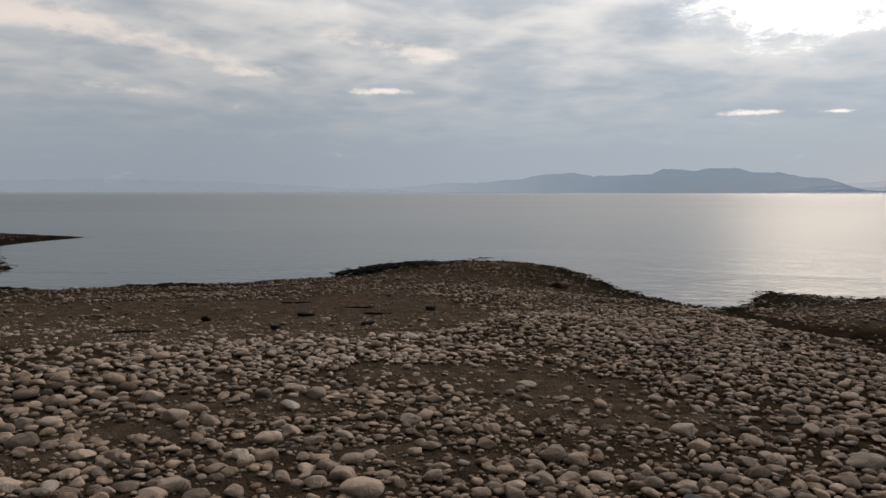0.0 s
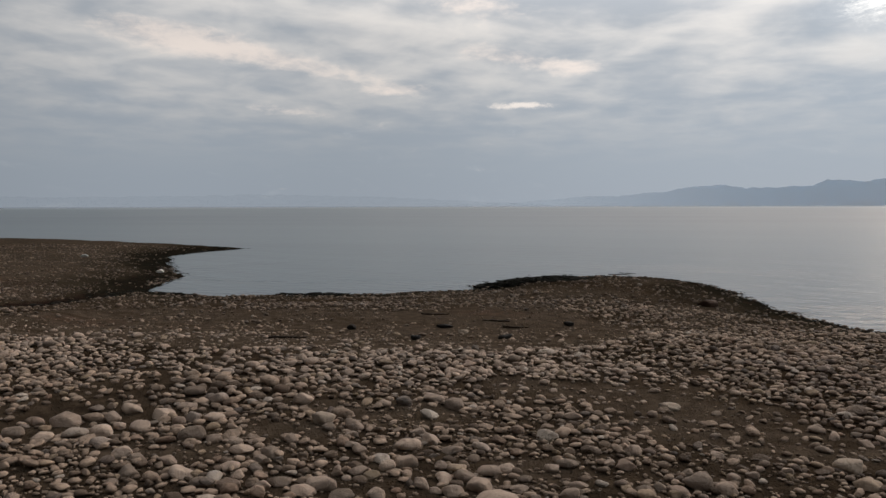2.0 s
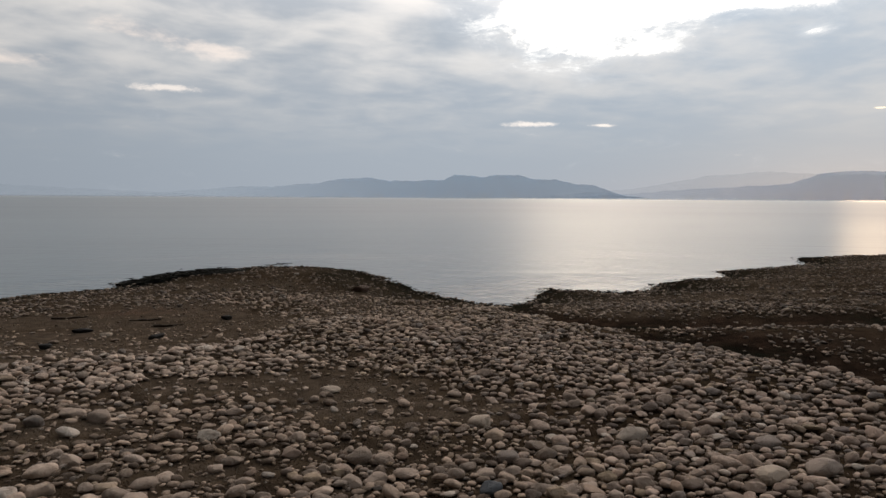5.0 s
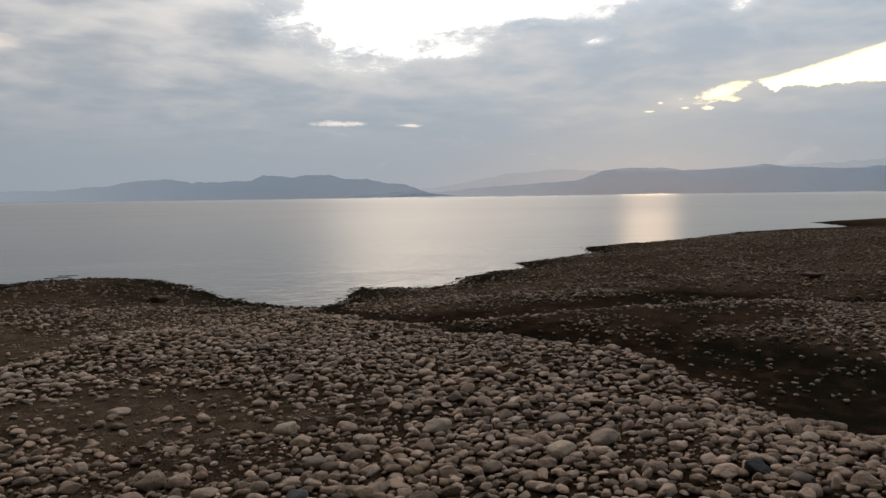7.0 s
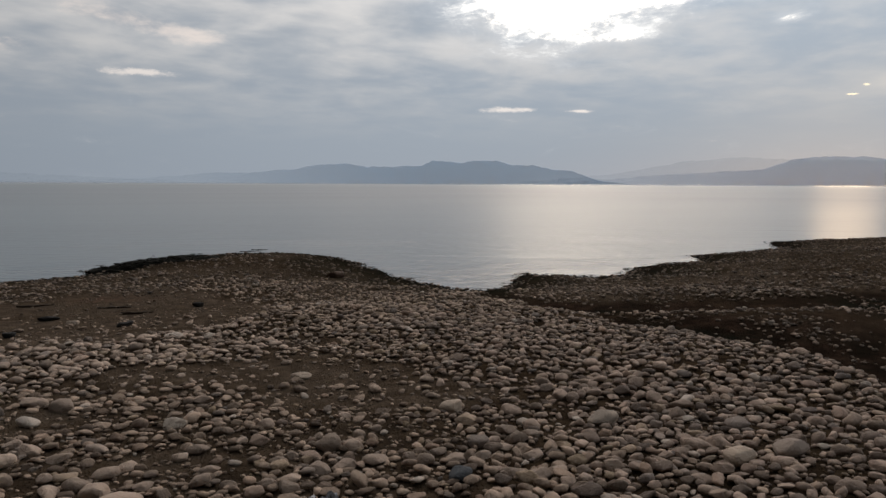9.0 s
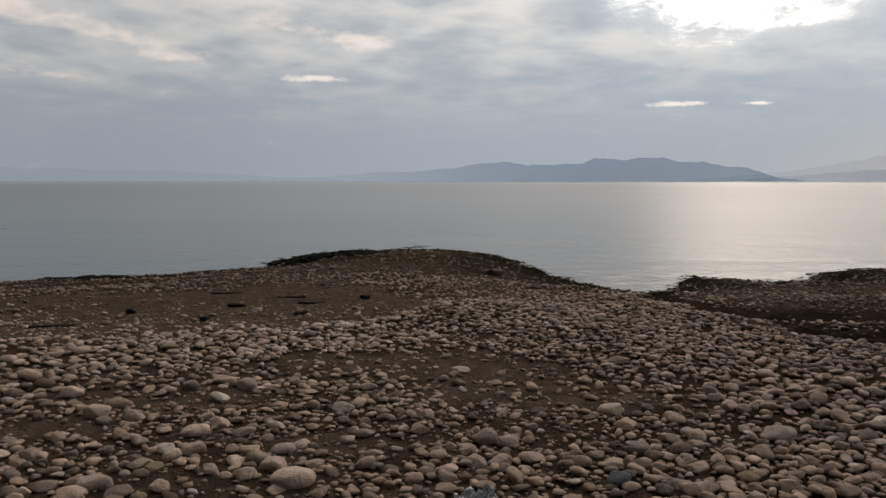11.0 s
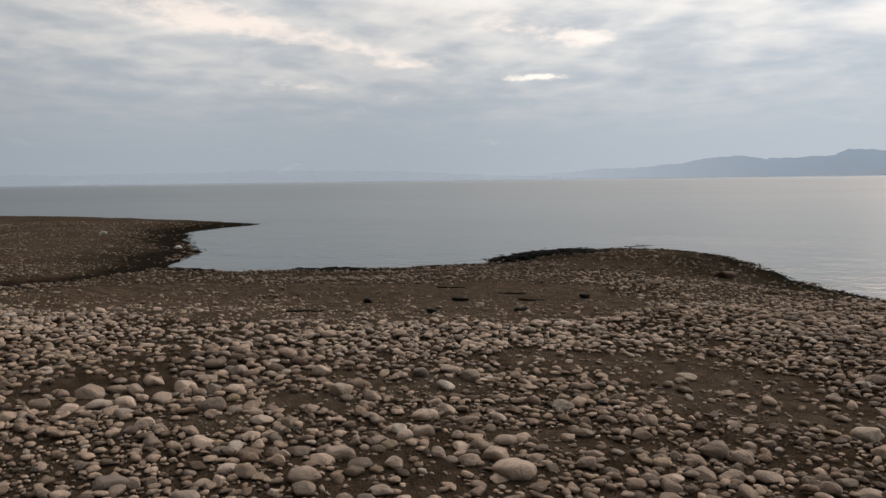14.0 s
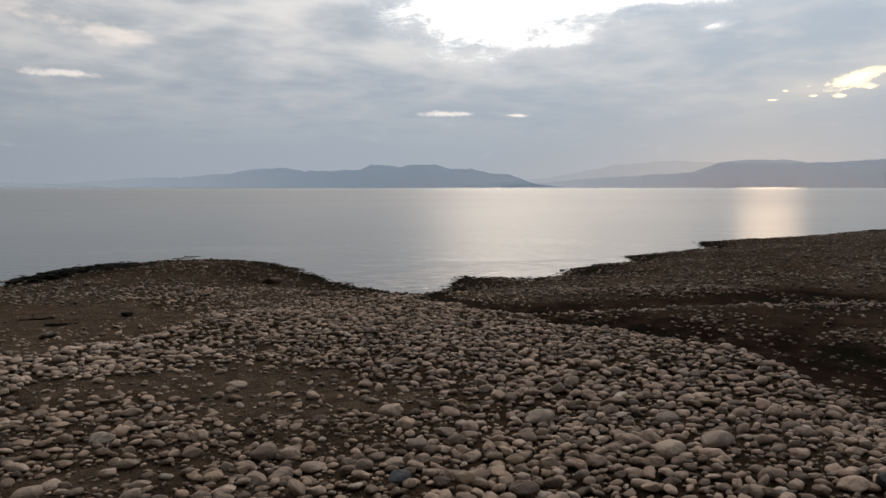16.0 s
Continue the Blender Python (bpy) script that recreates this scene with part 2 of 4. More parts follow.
def make_water_material():
    mat, tree, shader, _ = material("lake_water")
    place = place_of(tree)
    split = tree.nodes.new("ShaderNodeSeparateXYZ")
    tree.links.new(place.socket, split.inputs[0])
    x, y = Val(tree, split.outputs[0]), Val(tree, split.outputs[1])
    reach = (x * x + y * y).op("SQRT")
    calm = reach.step(14.0, 90.0) * -1.0 + 1.0
    # short wavelets lie across the way to the shore, which faces the lake to the north-north-east
    across, along = x * 0.92 - y * 0.38, x * 0.38 + y * 0.92
    wave = noise_of(tree, xyz(tree, across * 0.95, along * 1.3, 0.0), 1.0, 3.0, 0.55, 0.3)
    swell = noise_of(tree, xyz(tree, across * 0.12, along * 0.5, 4.0), 1.0, 3.0, 0.5, 0.2)
    ripple = noise_of(tree, xyz(tree, across * 1.3, along * 3.6, 7.0), 1.0, 2.0, 0.55, 0.3) * reach.step(36.0, 12.0)
    gusts = noise_of(tree, xyz(tree, x * 0.10, y * 0.22, 9.0), 1.0, 3.0, 0.5, 0.4).step(0.47, 0.62)
    windy = noise_of(tree, xyz(tree, x * 0.02, y * 0.05, 1.0), 1.0, 3.0, 0.5, 0.2)
    shader.inputs["Base Color"].default_value = (0.034, 0.055, 0.067, 1)
    shader.inputs["IOR"].default_value = 1.33
    put(tree, reach.step(8.0, 120.0) * 0.08 - reach.step(150.0, 1800.0) * 0.30 + windy * 0.06 + 0.26, shader.inputs["Roughness"])
    made = node(tree, "ShaderNodeBump", Distance=0.12, Strength=calm * 0.5 + reach.step(1500.0, 150.0) * 0.14, Height=wave * 0.45 + swell + ripple * (gusts * 1.6 + 0.5))
    tree.links.new(made.outputs[0], shader.inputs["Normal"])
    return mat


def make_hazed_hill_material(name, tone, veil, hazy, clear_from, veil_far):
    """Wooded slopes, the haze imitated by a blue tone and a see-through surface. veil is the share of the sky behind
    that comes through, which grows to veil_far where the ridge runs back into the haze, at the bearing hazy."""
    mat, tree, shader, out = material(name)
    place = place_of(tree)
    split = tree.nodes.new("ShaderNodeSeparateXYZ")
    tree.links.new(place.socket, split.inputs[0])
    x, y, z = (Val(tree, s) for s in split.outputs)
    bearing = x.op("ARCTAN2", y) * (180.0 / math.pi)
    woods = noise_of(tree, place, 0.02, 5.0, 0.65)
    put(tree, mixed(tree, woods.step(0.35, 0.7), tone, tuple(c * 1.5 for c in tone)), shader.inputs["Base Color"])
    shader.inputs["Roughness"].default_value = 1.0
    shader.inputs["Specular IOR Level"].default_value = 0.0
    haze_mix = bearing.step(clear_from, hazy) * (veil_far - veil) + veil + (woods - 0.5) * 0.06
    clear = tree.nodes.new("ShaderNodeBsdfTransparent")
    both = node(tree, "ShaderNodeMixShader", Fac=haze_mix.clamp())
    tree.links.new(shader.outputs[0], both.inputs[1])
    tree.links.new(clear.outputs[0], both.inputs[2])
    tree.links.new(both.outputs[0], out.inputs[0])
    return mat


def make_weed_material():
    mat, tree, shader, _ = material("dried_water_weed")
    place = place_of(tree)
    mid = noise_of(tree, place, 14.0, 4.0, 0.6)
    put(tree, mixed(tree, mid.step(0.4, 0.7), (0.0065, 0.0062, 0.0055), (0.015, 0.0145, 0.0095)), shader.inputs["Base Color"])
    bump(tree, shader, noise_of(tree, place, 40.0, 4.0, 0.7), 0.8, 0.02)
    shader.inputs["Roughness"].default_value = 0.9
    shader.inputs["Specular IOR Level"].default_value = 0.02
    return mat


STONE = make_stone_material("river_cobble", (0.06732, 0.04577, 0.0312), (0.3621, 0.2607, 0.1862), (0.2397, 0.1423, 0.0936))
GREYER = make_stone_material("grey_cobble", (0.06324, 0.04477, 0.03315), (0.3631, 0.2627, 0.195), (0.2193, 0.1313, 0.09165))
BLEACHED = make_stone_material("bleached_cobble", (0.1377, 0.1015, 0.07508), (0.4131, 0.3055, 0.2282), (0.2601, 0.1632, 0.1141))
SLATE = make_stone_material("slate_cobble", (0.052, 0.053, 0.054), (0.076, 0.077, 0.078), (0.07, 0.067, 0.064))
PALE = make_stone_material("pale_cobble", (0.28, 0.215, 0.158), (0.33, 0.255, 0.19), (0.29, 0.21, 0.15))
DUSTY = make_stone_material("dusty_shingle", (0.051, 0.03582, 0.02535), (0.2703, 0.195, 0.1414), (0.1632, 0.0995, 0.06435))
EARTH = make_stone_material("red_earth", (0.042, 0.024, 0.015), (0.060, 0.034, 0.021), (0.055, 0.030, 0.018))
WHITE = make_stone_material("white_stone", (0.55, 0.53, 0.49), (0.62, 0.60, 0.56), (0.58, 0.54, 0.48))
DRIFTWOOD = make_stone_material("driftwood", (0.018, 0.0115, 0.0068), (0.036, 0.0235, 0.0140), (0.03, 0.0190, 0.0115))
CLOD = make_stone_material("dark_clod", (0.010, 0.0085, 0.007), (0.020, 0.0165, 0.013), (0.02, 0.016, 0.012))
GROUND, WATER, WEED = make_ground_material(), make_water_material(), make_weed_material()

# ---------------------------------------------------------------- plan of the shore
WEST_SHORE = [(-90, 48), (-41.7, 37.5), (-34, 37), (-26, 34.7), (-17.8, 31.6), (-18.6, 28.9), (-18.3, 25.7), (-14.8, 21.1), (-12.6, 18.4), (-12.1, 16.7), (-11.4, 15.1), (-9.1, 14.5), (-7.6, 15.1), (-5.5, 15.7)]
MIDDLE_SPIT = [(-3.35, 17.1), (-3.4, 18.0), (-2.7, 18.9), (-1.9, 19.7), (-1.2, 20.6), (-0.2, 21.3), (1.4, 21.1), (2.4, 20), (3, 17.8), (3.3, 15.7), (3.7, 13.9), (4.3, 12.9), (5, 12.9)]
EAST_SHORE = [(5.8, 14.2), (6.4, 15), (7.1, 14.6), (7.7, 14), (8.6, 14.1), (9.7, 15.5), (12.4, 16.3), (13, 17.5), (16.9, 18.6), (19, 21), (25.6, 21.8), (32.3, 23.7), (40.8, 22.4), (45, 27.8), (55, 27.4), (140, 60)]
INLAND = [(4000, 60), (4000, -4000), (-4000, -4000), (-4000, 48)]
OUTLINE = np.array(WEST_SHORE + MIDDLE_SPIT + EAST_SHORE + INLAND, float)
# two shallow wet channels leave one mouth: the broad gully, and a branch along the far bank
GULLY = np.array([(4.6, 12.6), (4.4, 11.0), (4.6, 9.6), (4.95, 8.2), (5.55, 6.9), (6.2, 5.6), (6.45, 4.5), (6.35, 3.2), (6.9, 1.5), (8.5, -2.0), (10.0, -8.0)], float)
GULLY_WIDTH = np.array([0.25, 0.2, 0.2, 0.15, 0.35, 0.88, 1.2, 1.42, 1.8, 2.2, 2.6])
BRANCH = np.array([(4.6, 9.8), (5.3, 9.15), (6.5, 8.8), (7.4, 8.45), (8.3, 8.15), (9.3, 8.0), (10.2, 7.4), (10.4, 6.5), (11.5, 5.6), (16.0, 2.6)], float)
BRANCH_WIDTH = np.array([0.45, 0.60, 0.52, 0.56, 0.64, 0.80, 0.74, 0.34, 0.24, 0.2])
CREEK = np.array([(-11.6, 15.3), (-11.3, 13.6), (-10.75, 11.8), (-10.7, 10.6), (-10.9, 9.5), (-11.6, 8.0), (-14.0, 5.0)], float)


def lattice(i, j, seed):
    h = np.sin(i * 127.1 + j * 311.7 + seed * 74.7) * 43758.5453
    return h - np.floor(h)


def value_noise(x, y, scale, seed=0.0):
    """Smooth noise from -1 to 1."""
    x, y = np.asarray(x) * scale, np.asarray(y) * scale
    i, j = np.floor(x), np.floor(y)
    u, v = x - i, y - j
    u, v = u * u * (3 - 2 * u), v * v * (3 - 2 * v)
    a = lattice(i, j, seed) * (1 - u) + lattice(i + 1, j, seed) * u
    b = lattice(i, j + 1, seed) * (1 - u) + lattice(i + 1, j + 1, seed) * u
    return 2 * (a * (1 - v) + b * v) - 1


def line_distance(x, y, line, widths=None, closed=False):
    """Distance to a polyline, less its half width."""
    best = np.full(np.shape(x), 1e9)
    count = len(line) - (0 if closed else 1)
    for k in range(count):
        (ax, ay), (bx, by) = line[k], line[(k + 1) % len(line)]
        dx, dy = bx - ax, by - ay
        s = np.clip(((x - ax) * dx + (y - ay) * dy) / (dx * dx + dy * dy), 0, 1)
        far = np.hypot(x - ax - s * dx, y - ay - s * dy)
        if widths is not None:
            far = far - (widths[k] * (1 - s) + widths[k + 1] * s)
        best = np.minimum(best, far)
    return best


def inside(x, y, line):
    odd = np.zeros(np.shape(x), bool)
    for k in range(len(line)):
        (ax, ay), (bx, by) = line[k], line[(k + 1) % len(line)]
        if ay != by:
            odd ^= ((ay > y) != (by > y)) & (x < (bx - ax) * (y - ay) / (by - ay) + ax)
    return odd


def smooth(low, high, v):
    t = np.clip((v - low) / (high - low), 0, 1)
    return t * t * (3 - 2 * t)


def shore_distance(x, y):
    """Metres inland of the waterline, negative over the lake."""
    d = np.where(inside(x, y, OUTLINE), 1, -1) * line_distance(x, y, OUTLINE, closed=True)
    return d + 0.16 * value_noise(x, y, 1.1, 3) + 0.09 * value_noise(x, y, 3.2, 4)


def gully_reach(x, y):
    """Metres outside the gully, negative within."""
    return line_distance(x, y, GULLY, GULLY_WIDTH) + 0.24 * value_noise(x, y, 0.8, 11) + 0.13 * value_noise(x, y, 2.3, 12)


def branch_reach(x, y):
    return line_distance(x, y, BRANCH, BRANCH_WIDTH) + 0.22 * value_noise(x, y, 1.0, 14) + 0.12 * value_noise(x, y, 2.9, 15)


def gully_depth(x, y):
    return np.maximum(smooth(0.6, -0.7, gully_reach(x, y)), 0.5 * smooth(0.5, -0.4, branch_reach(x, y)))


def gully_wet(x, y):
    return np.maximum(smooth(0.25, -0.2, gully_reach(x, y)), smooth(0.18, -0.15, branch_reach(x, y)))


def damp_flat(x, y):
    """The low, thinly stoned ground between the two channels."""
    return smooth(1.0, 0.55, np.hypot((x - 7.6) / 2.7, (y - 6.95 + 0.42 * (x - 7.0)) / 1.25) + 0.25 * value_noise(x, y, 1.1, 16))


def beyond_gully(x, y):
    """1 on the far bank, east of the gully."""
    return smooth(0.3, 1.2, x - np.interp(y, GULLY[::-1, 1], GULLY[::-1, 0]))


def creek_depth(x, y):
    return smooth(0.62, 0.2, line_distance(x, y, CREEK) + 0.12 * value_noise(x, y, 1.2, 13))


def height(x, y):
    x, y = np.asarray(x, float), np.asarray(y, float)
    d = shore_distance(x, y)
    r = np.hypot(x, y)
    land = 0.03 * smooth(-0.05, 0.2, d) + 0.54 * (1 - np.exp(-np.maximum(d - 0.3, 0) / 4.2))
    land = land + smooth(25, 900, np.maximum(d, 0)) * 14
    bed = np.maximum(-0.10 + d * 0.09, -4.0)
    z = WATER_Z + np.where(d > 0, land, bed * smooth(0.0, -0.4, d))
    # a low berm of cobbles with the sandy swale behind it
    swale = smooth(1.9, 0.3, line_distance(x, y, SAND_BAND))
    z = z - 0.07 * swale * smooth(0, 2, d)
    z = z - 0.22 * gully_depth(x, y) * smooth(0.0, 1.2, d) * smooth(0.1, 0.4, z - WATER_Z)
    z = z - 0.06 * creek_depth(x, y) * smooth(0.3, 1.8, d)
    relief = 0.035 * value_noise(x, y, 0.55, 21) + 0.018 * value_noise(x, y, 1.7, 22) + 0.008 * value_noise(x, y, 5.0, 23)
    return z + relief * smooth(0.1, 1.5, d) * smooth(120, 40, r)


SAND_BAND = np.array([(-7.4, 9.0), (-5.8, 8.95), (-3.9, 9.0), (-2.4, 9.2), (-1.6, 9.7)], float)
# bare silty patches among the cobbles: x, y, half length, half width, turn
PATCHES = [(0.30, 6.05, 1.05, 0.50, -8), (1.15, 5.15, 0.85, 0.42, -32), (0.35, 5.25, 0.55, 0.25, -10), (-1.65, 4.95, 0.45, 0.30, 10), (-2.25, 4.50, 0.55, 0.20, 5), (-0.42, 4.25, 0.28, 0.14, 0), (-0.75, 6.25, 0.40, 0.22, -20), (-2.75, 3.95, 0.55, 0.20, 10), (-2.05, 5.05, 0.40, 0.25, 0)]


def bare(x, y):
    """How bare of cobbles the ground is, 0 to 1."""
    wob = 0.35 * value_noise(x, y, 1.5, 31) + 0.22 * value_noise(x, y, 4.0, 32)
    out = smooth(2.15, 1.65, line_distance(x, y, SAND_BAND) + wob * 0.7) * 0.93
    for px, py, a, b, turn in PATCHES:
        c, s = math.cos(radians(turn)), math.sin(radians(turn))
        u, v = ((x - px) * c + (y - py) * s) / a, (-(x - px) * s + (y - py) * c) / b
        out = np.maximum(out, smooth(1.35, 0.75, np.hypot(u, v) + wob) * 0.84)
    return out


def sheet_object(name, verts, faces, mat):
    mesh = bpy.data.meshes.new(name)
    mesh.from_pydata(verts.tolist(), [], faces.tolist())
    mesh.polygons.foreach_set("use_smooth", np.ones(len(mesh.polygons), bool))
    mesh.materials.append(mat)
    return new(name, mesh)


def polar_sheet(angles, radii):
    """Vertices and quads of a disc: angles in degrees from ahead, clockwise."""
    a, r = np.meshgrid(np.radians(angles), radii, indexing="ij")
    x, y = (np.sin(a) * r).ravel(), (np.cos(a) * r).ravel()
    na, nr = len(angles), len(radii)
    i, j = np.meshgrid(np.arange(na), np.arange(nr - 1), indexing="ij")
    i, j, k = i.ravel(), j.ravel(), ((i + 1) % na).ravel()
    return x, y, np.stack([i * nr + j, i * nr + j + 1, k * nr + j + 1, k * nr + j], 1)


# ---------------------------------------------------------------- ground
def make_ground():
    angles = np.r_[np.arange(-56, 72, 0.3), np.arange(72, 304, 6.0)]
    radii = np.r_[np.geomspace(0.05, 1.5, 6)[:-1], np.geomspace(1.5, 60, 205), np.geomspace(60, 4900, 24)[1:]]
    x, y, faces = polar_sheet(angles, radii)
    ob = sheet_object("ground", np.stack([x, y, height(x, y)], 1), faces, GROUND)
    d = shore_distance(x, y)
    creek, sandy = creek_depth(x, y), bare(x, y)
    blotch = value_noise(x, y, 0.7, 41) * 0.5 + value_noise(x, y, 2.1, 42) * 0.4
    edge = np.where(x < -12, 1.5, 0.8)
    wet = np.maximum(smooth(edge, 0.15, d + 0.4 * blotch), gully_wet(x, y) * np.clip(0.92 + 0.5 * blotch, 0, 1))
    wet = np.maximum(wet, smooth(1.3, 0.6, np.hypot((x + 2.0) / 1.5, (y - 18.7) / 1.2) + 0.3 * blotch))
    wet = np.maximum(wet, damp_flat(x, y) * np.clip(0.65 + 0.7 * blotch, 0.2, 1))
    wet = np.maximum(wet, smooth(0.15, 0.6, creek))
    weed = np.clip(smooth(np.where(x < -10, 4.0, 2.6), 0.6, d + blotch) * 0.9 + gully_wet(x, y) * np.clip(1.2 * blotch + 0.25, 0, 1), 0, 1)
    for cx, cy, rx, ry in ((6.9, 3.7, 1.0, 0.8), (9.4, 8.15, 0.9, 0.5), (5.4, 9.0, 0.5, 0.3), (8.8, 6.8, 1.0, 0.6)):
        weed = np.maximum(weed, smooth(1.3, 0.5, np.hypot((x - cx) / rx, (y - cy) / ry) + 0.4 * blotch))
    weed = np.maximum(weed, smooth(11, 14, y) * smooth(0, 6, d) * 0.35 * np.clip(0.5 + blotch, 0, 1))
    sandy = np.maximum(sandy, 1.0 * smooth(-10, -13, x) * smooth(1.2, 3.0, d) * smooth(70, 30, np.hypot(x, y)))
    sandy = np.maximum(sandy, np.clip(0.4 + blotch, 0.05, 0.7) * smooth(9.5, 11.0, y) * smooth(0.5, 1.5, d))
    sandy = np.maximum(sandy, np.clip(0.5 + blotch, 0.1, 0.85) * beyond_gully(x, y) * smooth(0.5, 1.5, d))
    sandy = np.maximum(sandy, 0.32 * smooth(1.7, 0.7, x) * smooth(8.5, 7.0, np.hypot(x, y)))
    moss = np.clip(value_noise(x, y, 0.45, 47) + 0.7 * value_noise(x, y, 1.6, 48), 0, 1)
    weed = np.maximum(weed, 0.6 * moss * smooth(-10.5, -12.5, x) * smooth(0.3, 1.0, d))
    # flat black margin on the western side of the middle spit
    margin = smooth(0.0, 0.3, (y - 17.25) - 0.36 * (x + 3.0) + 0.25 * blotch) * smooth(-0.3, -1.1, x + 0.3 * blotch) * smooth(-4.5, -4.0, x)
    # black weed carpets the edges of the western spit
    margin = np.maximum(margin, smooth(1.5, 0.7, d + 0.6 * blotch) * smooth(-11.8, -13.0, x))
    wet, weed = np.maximum(wet, margin), np.maximum(weed, margin)
    rust = sum(smooth(1.3, 0.4, np.hypot((x - cx) / rx, (y - cy) / ry) + 0.5 * blotch) for cx, cy, rx, ry in ((-7.9, 9.1, 0.9, 0.35), (-14.3, 13.8, 1.6, 0.7), (-13.1, 12.3, 1.0, 0.4), (-1.8, 10.9, 0.9, 0.3)))
    for key, values in (("wet", wet), ("sand", sandy), ("weed", weed), ("rust", np.clip(rust, 0, 1))):
        ob.data.attributes.new(key, "FLOAT", "POINT").data.foreach_set("value", values.astype(np.float32))
    return tagged(ob, "brown silty lake shore of shingle, sand and dark wet mud", "ground", kind="structure")


ground = make_ground()


def make_water():
    x, y, faces = polar_sheet(np.arange(0, 360, 3.0), np.r_[0.5, np.geomspace(4, 4700, 40)])
    ob = sheet_object("water", np.stack([x, y, np.full(len(x), WATER_Z)], 1), faces, WATER)
    return tagged(ob, "calm grey lake with faint ripples reflecting the evening sky", "water", kind="structure")


make_water()


# ---------------------------------------------------------------- far hills
def make_ridge(name, label, mat, reach, low, high, crest, rough, seed):
    """A wooded ridge between two bearings; crest(bearing) is its height in degrees above the lake."""
    bearings = np.arange(low, high, 0.12)
    top = np.array([crest(b) for b in bearings])
    ragged = rough * (value_noise(bearings, bearings * 0, 1.3, seed) * 0.5 + value_noise(bearings, bearings * 0, 4.0, seed + 1) * 0.3 + value_noise(bearings, bearings * 0, 8.0, seed + 2) * 0.2)
    ends = smooth(low, low + 2, bearings) * smooth(high, high - 2, bearings)
    rise = np.maximum(top + ragged * np.minimum(1, top * 2), 0.02) * ends
    steps = np.array([0.0, 0.15, 0.4, 0.7, 1.0, 1.0])
    depth = np.array([0.0, 30.0, 110.0, 220.0, 330.0, 700.0])
    a, s = np.meshgrid(np.radians(bearings), np.arange(6), indexing="ij")
    r = reach + depth[s] + 25 * value_noise(np.degrees(a) * 2, s * 1.0, 1.0, seed + 5)
    z = WATER_Z - 0.3 + np.where(s < 5, steps[s] * np.tan(np.radians(rise))[:, None] * r, -2)
    verts = np.stack([np.sin(a) * r, np.cos(a) * r, z], -1).reshape(-1, 3)
    n = len(bearings)
    i, j = (v.ravel() for v in np.meshgrid(np.arange(n - 1), np.arange(5), indexing="ij"))
    ob = sheet_object(name, verts, np.stack([i * 6 + j, i * 6 + 6 + j, i * 6 + 7 + j, i * 6 + j + 1], 1), mat)
    return tagged(ob, label, "hill", kind="structure")


def profile(*rows):
    """A crest through points of bearing and height in degrees."""
    bearings, heights = zip(*rows)
    return lambda b: float(np.interp(b, bearings, heights)) + 0.09


# the woods' blue tones have the haze of the distance put into them
HEADLAND = make_hazed_hill_material("hazed_headland_woods", (0.012, 0.115, 0.225), 0.745, -11.0, 17.0, 0.985)
EAST_WOODS = make_hazed_hill_material("hazed_east_woods", (0.010, 0.135, 0.290), 0.755, 30.0, 46.0, 0.92)
FAR_WOODS = make_hazed_hill_material("hazed_far_woods", (0.05, 0.13, 0.21), 0.93, 26.0, 36.0, 0.96)
WEST_WOODS = make_hazed_hill_material("hazed_west_woods", (0.06, 0.11, 0.16), 0.965, -80.0, -40.0, 0.98)
HEAD_CREST = profile((-14, 0.0), (-8.8, 0.10), (-6, 0.30), (-2, 0.62), (1.1, 0.70), (4.4, 1.02), (6.4, 1.36), (7.4, 1.44), (8.6, 1.43), (10.2, 1.20), (12.5, 1.26), (14.7, 1.36), (15.6, 1.72), (16.6, 1.69), (18.0, 1.58), (19.0, 1.76), (20.9, 1.79), (22.2, 1.40), (24.0, 1.38), (25.8, 1.03), (26.9, 0.92), (28.3, 0.48), (29.4, 0.10), (31, 0.0))
EAST_CREST = profile((26, 0.0), (28.6, 0.20), (31.4, 0.38), (34.7, 0.70), (37.5, 0.82), (41.1, 1.03), (42.4, 1.40), (43.4, 1.82), (46, 1.98), (48.2, 1.88), (49.4, 1.66), (52, 1.74), (54, 1.85), (54.8, 2.0), (57, 1.72), (60, 1.53), (63.3, 1.62), (70, 1.9), (84, 1.5), (100, 1.2))
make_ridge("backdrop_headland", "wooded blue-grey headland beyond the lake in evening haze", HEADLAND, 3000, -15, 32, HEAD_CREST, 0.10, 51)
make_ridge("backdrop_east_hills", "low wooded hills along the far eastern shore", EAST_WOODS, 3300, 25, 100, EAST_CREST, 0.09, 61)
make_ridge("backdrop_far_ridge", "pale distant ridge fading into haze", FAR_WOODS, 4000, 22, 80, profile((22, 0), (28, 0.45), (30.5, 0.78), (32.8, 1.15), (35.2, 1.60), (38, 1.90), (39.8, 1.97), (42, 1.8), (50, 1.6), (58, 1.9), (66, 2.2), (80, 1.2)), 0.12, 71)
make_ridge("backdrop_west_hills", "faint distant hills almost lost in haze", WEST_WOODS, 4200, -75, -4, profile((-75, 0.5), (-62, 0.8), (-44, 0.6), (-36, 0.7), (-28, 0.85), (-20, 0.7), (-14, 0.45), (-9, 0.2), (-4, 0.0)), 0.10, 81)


# ---------------------------------------------------------------- cobbles
def ball(level):
    bm = bmesh.new()
    bmesh.ops.create_icosphere(bm, subdivisions=level, radius=1.0)
    verts = np.array([v.co[:] for v in bm.verts])
    faces = np.array([[v.index for v in f.verts] for f in bm.faces])
    bm.free()
    return verts, faces


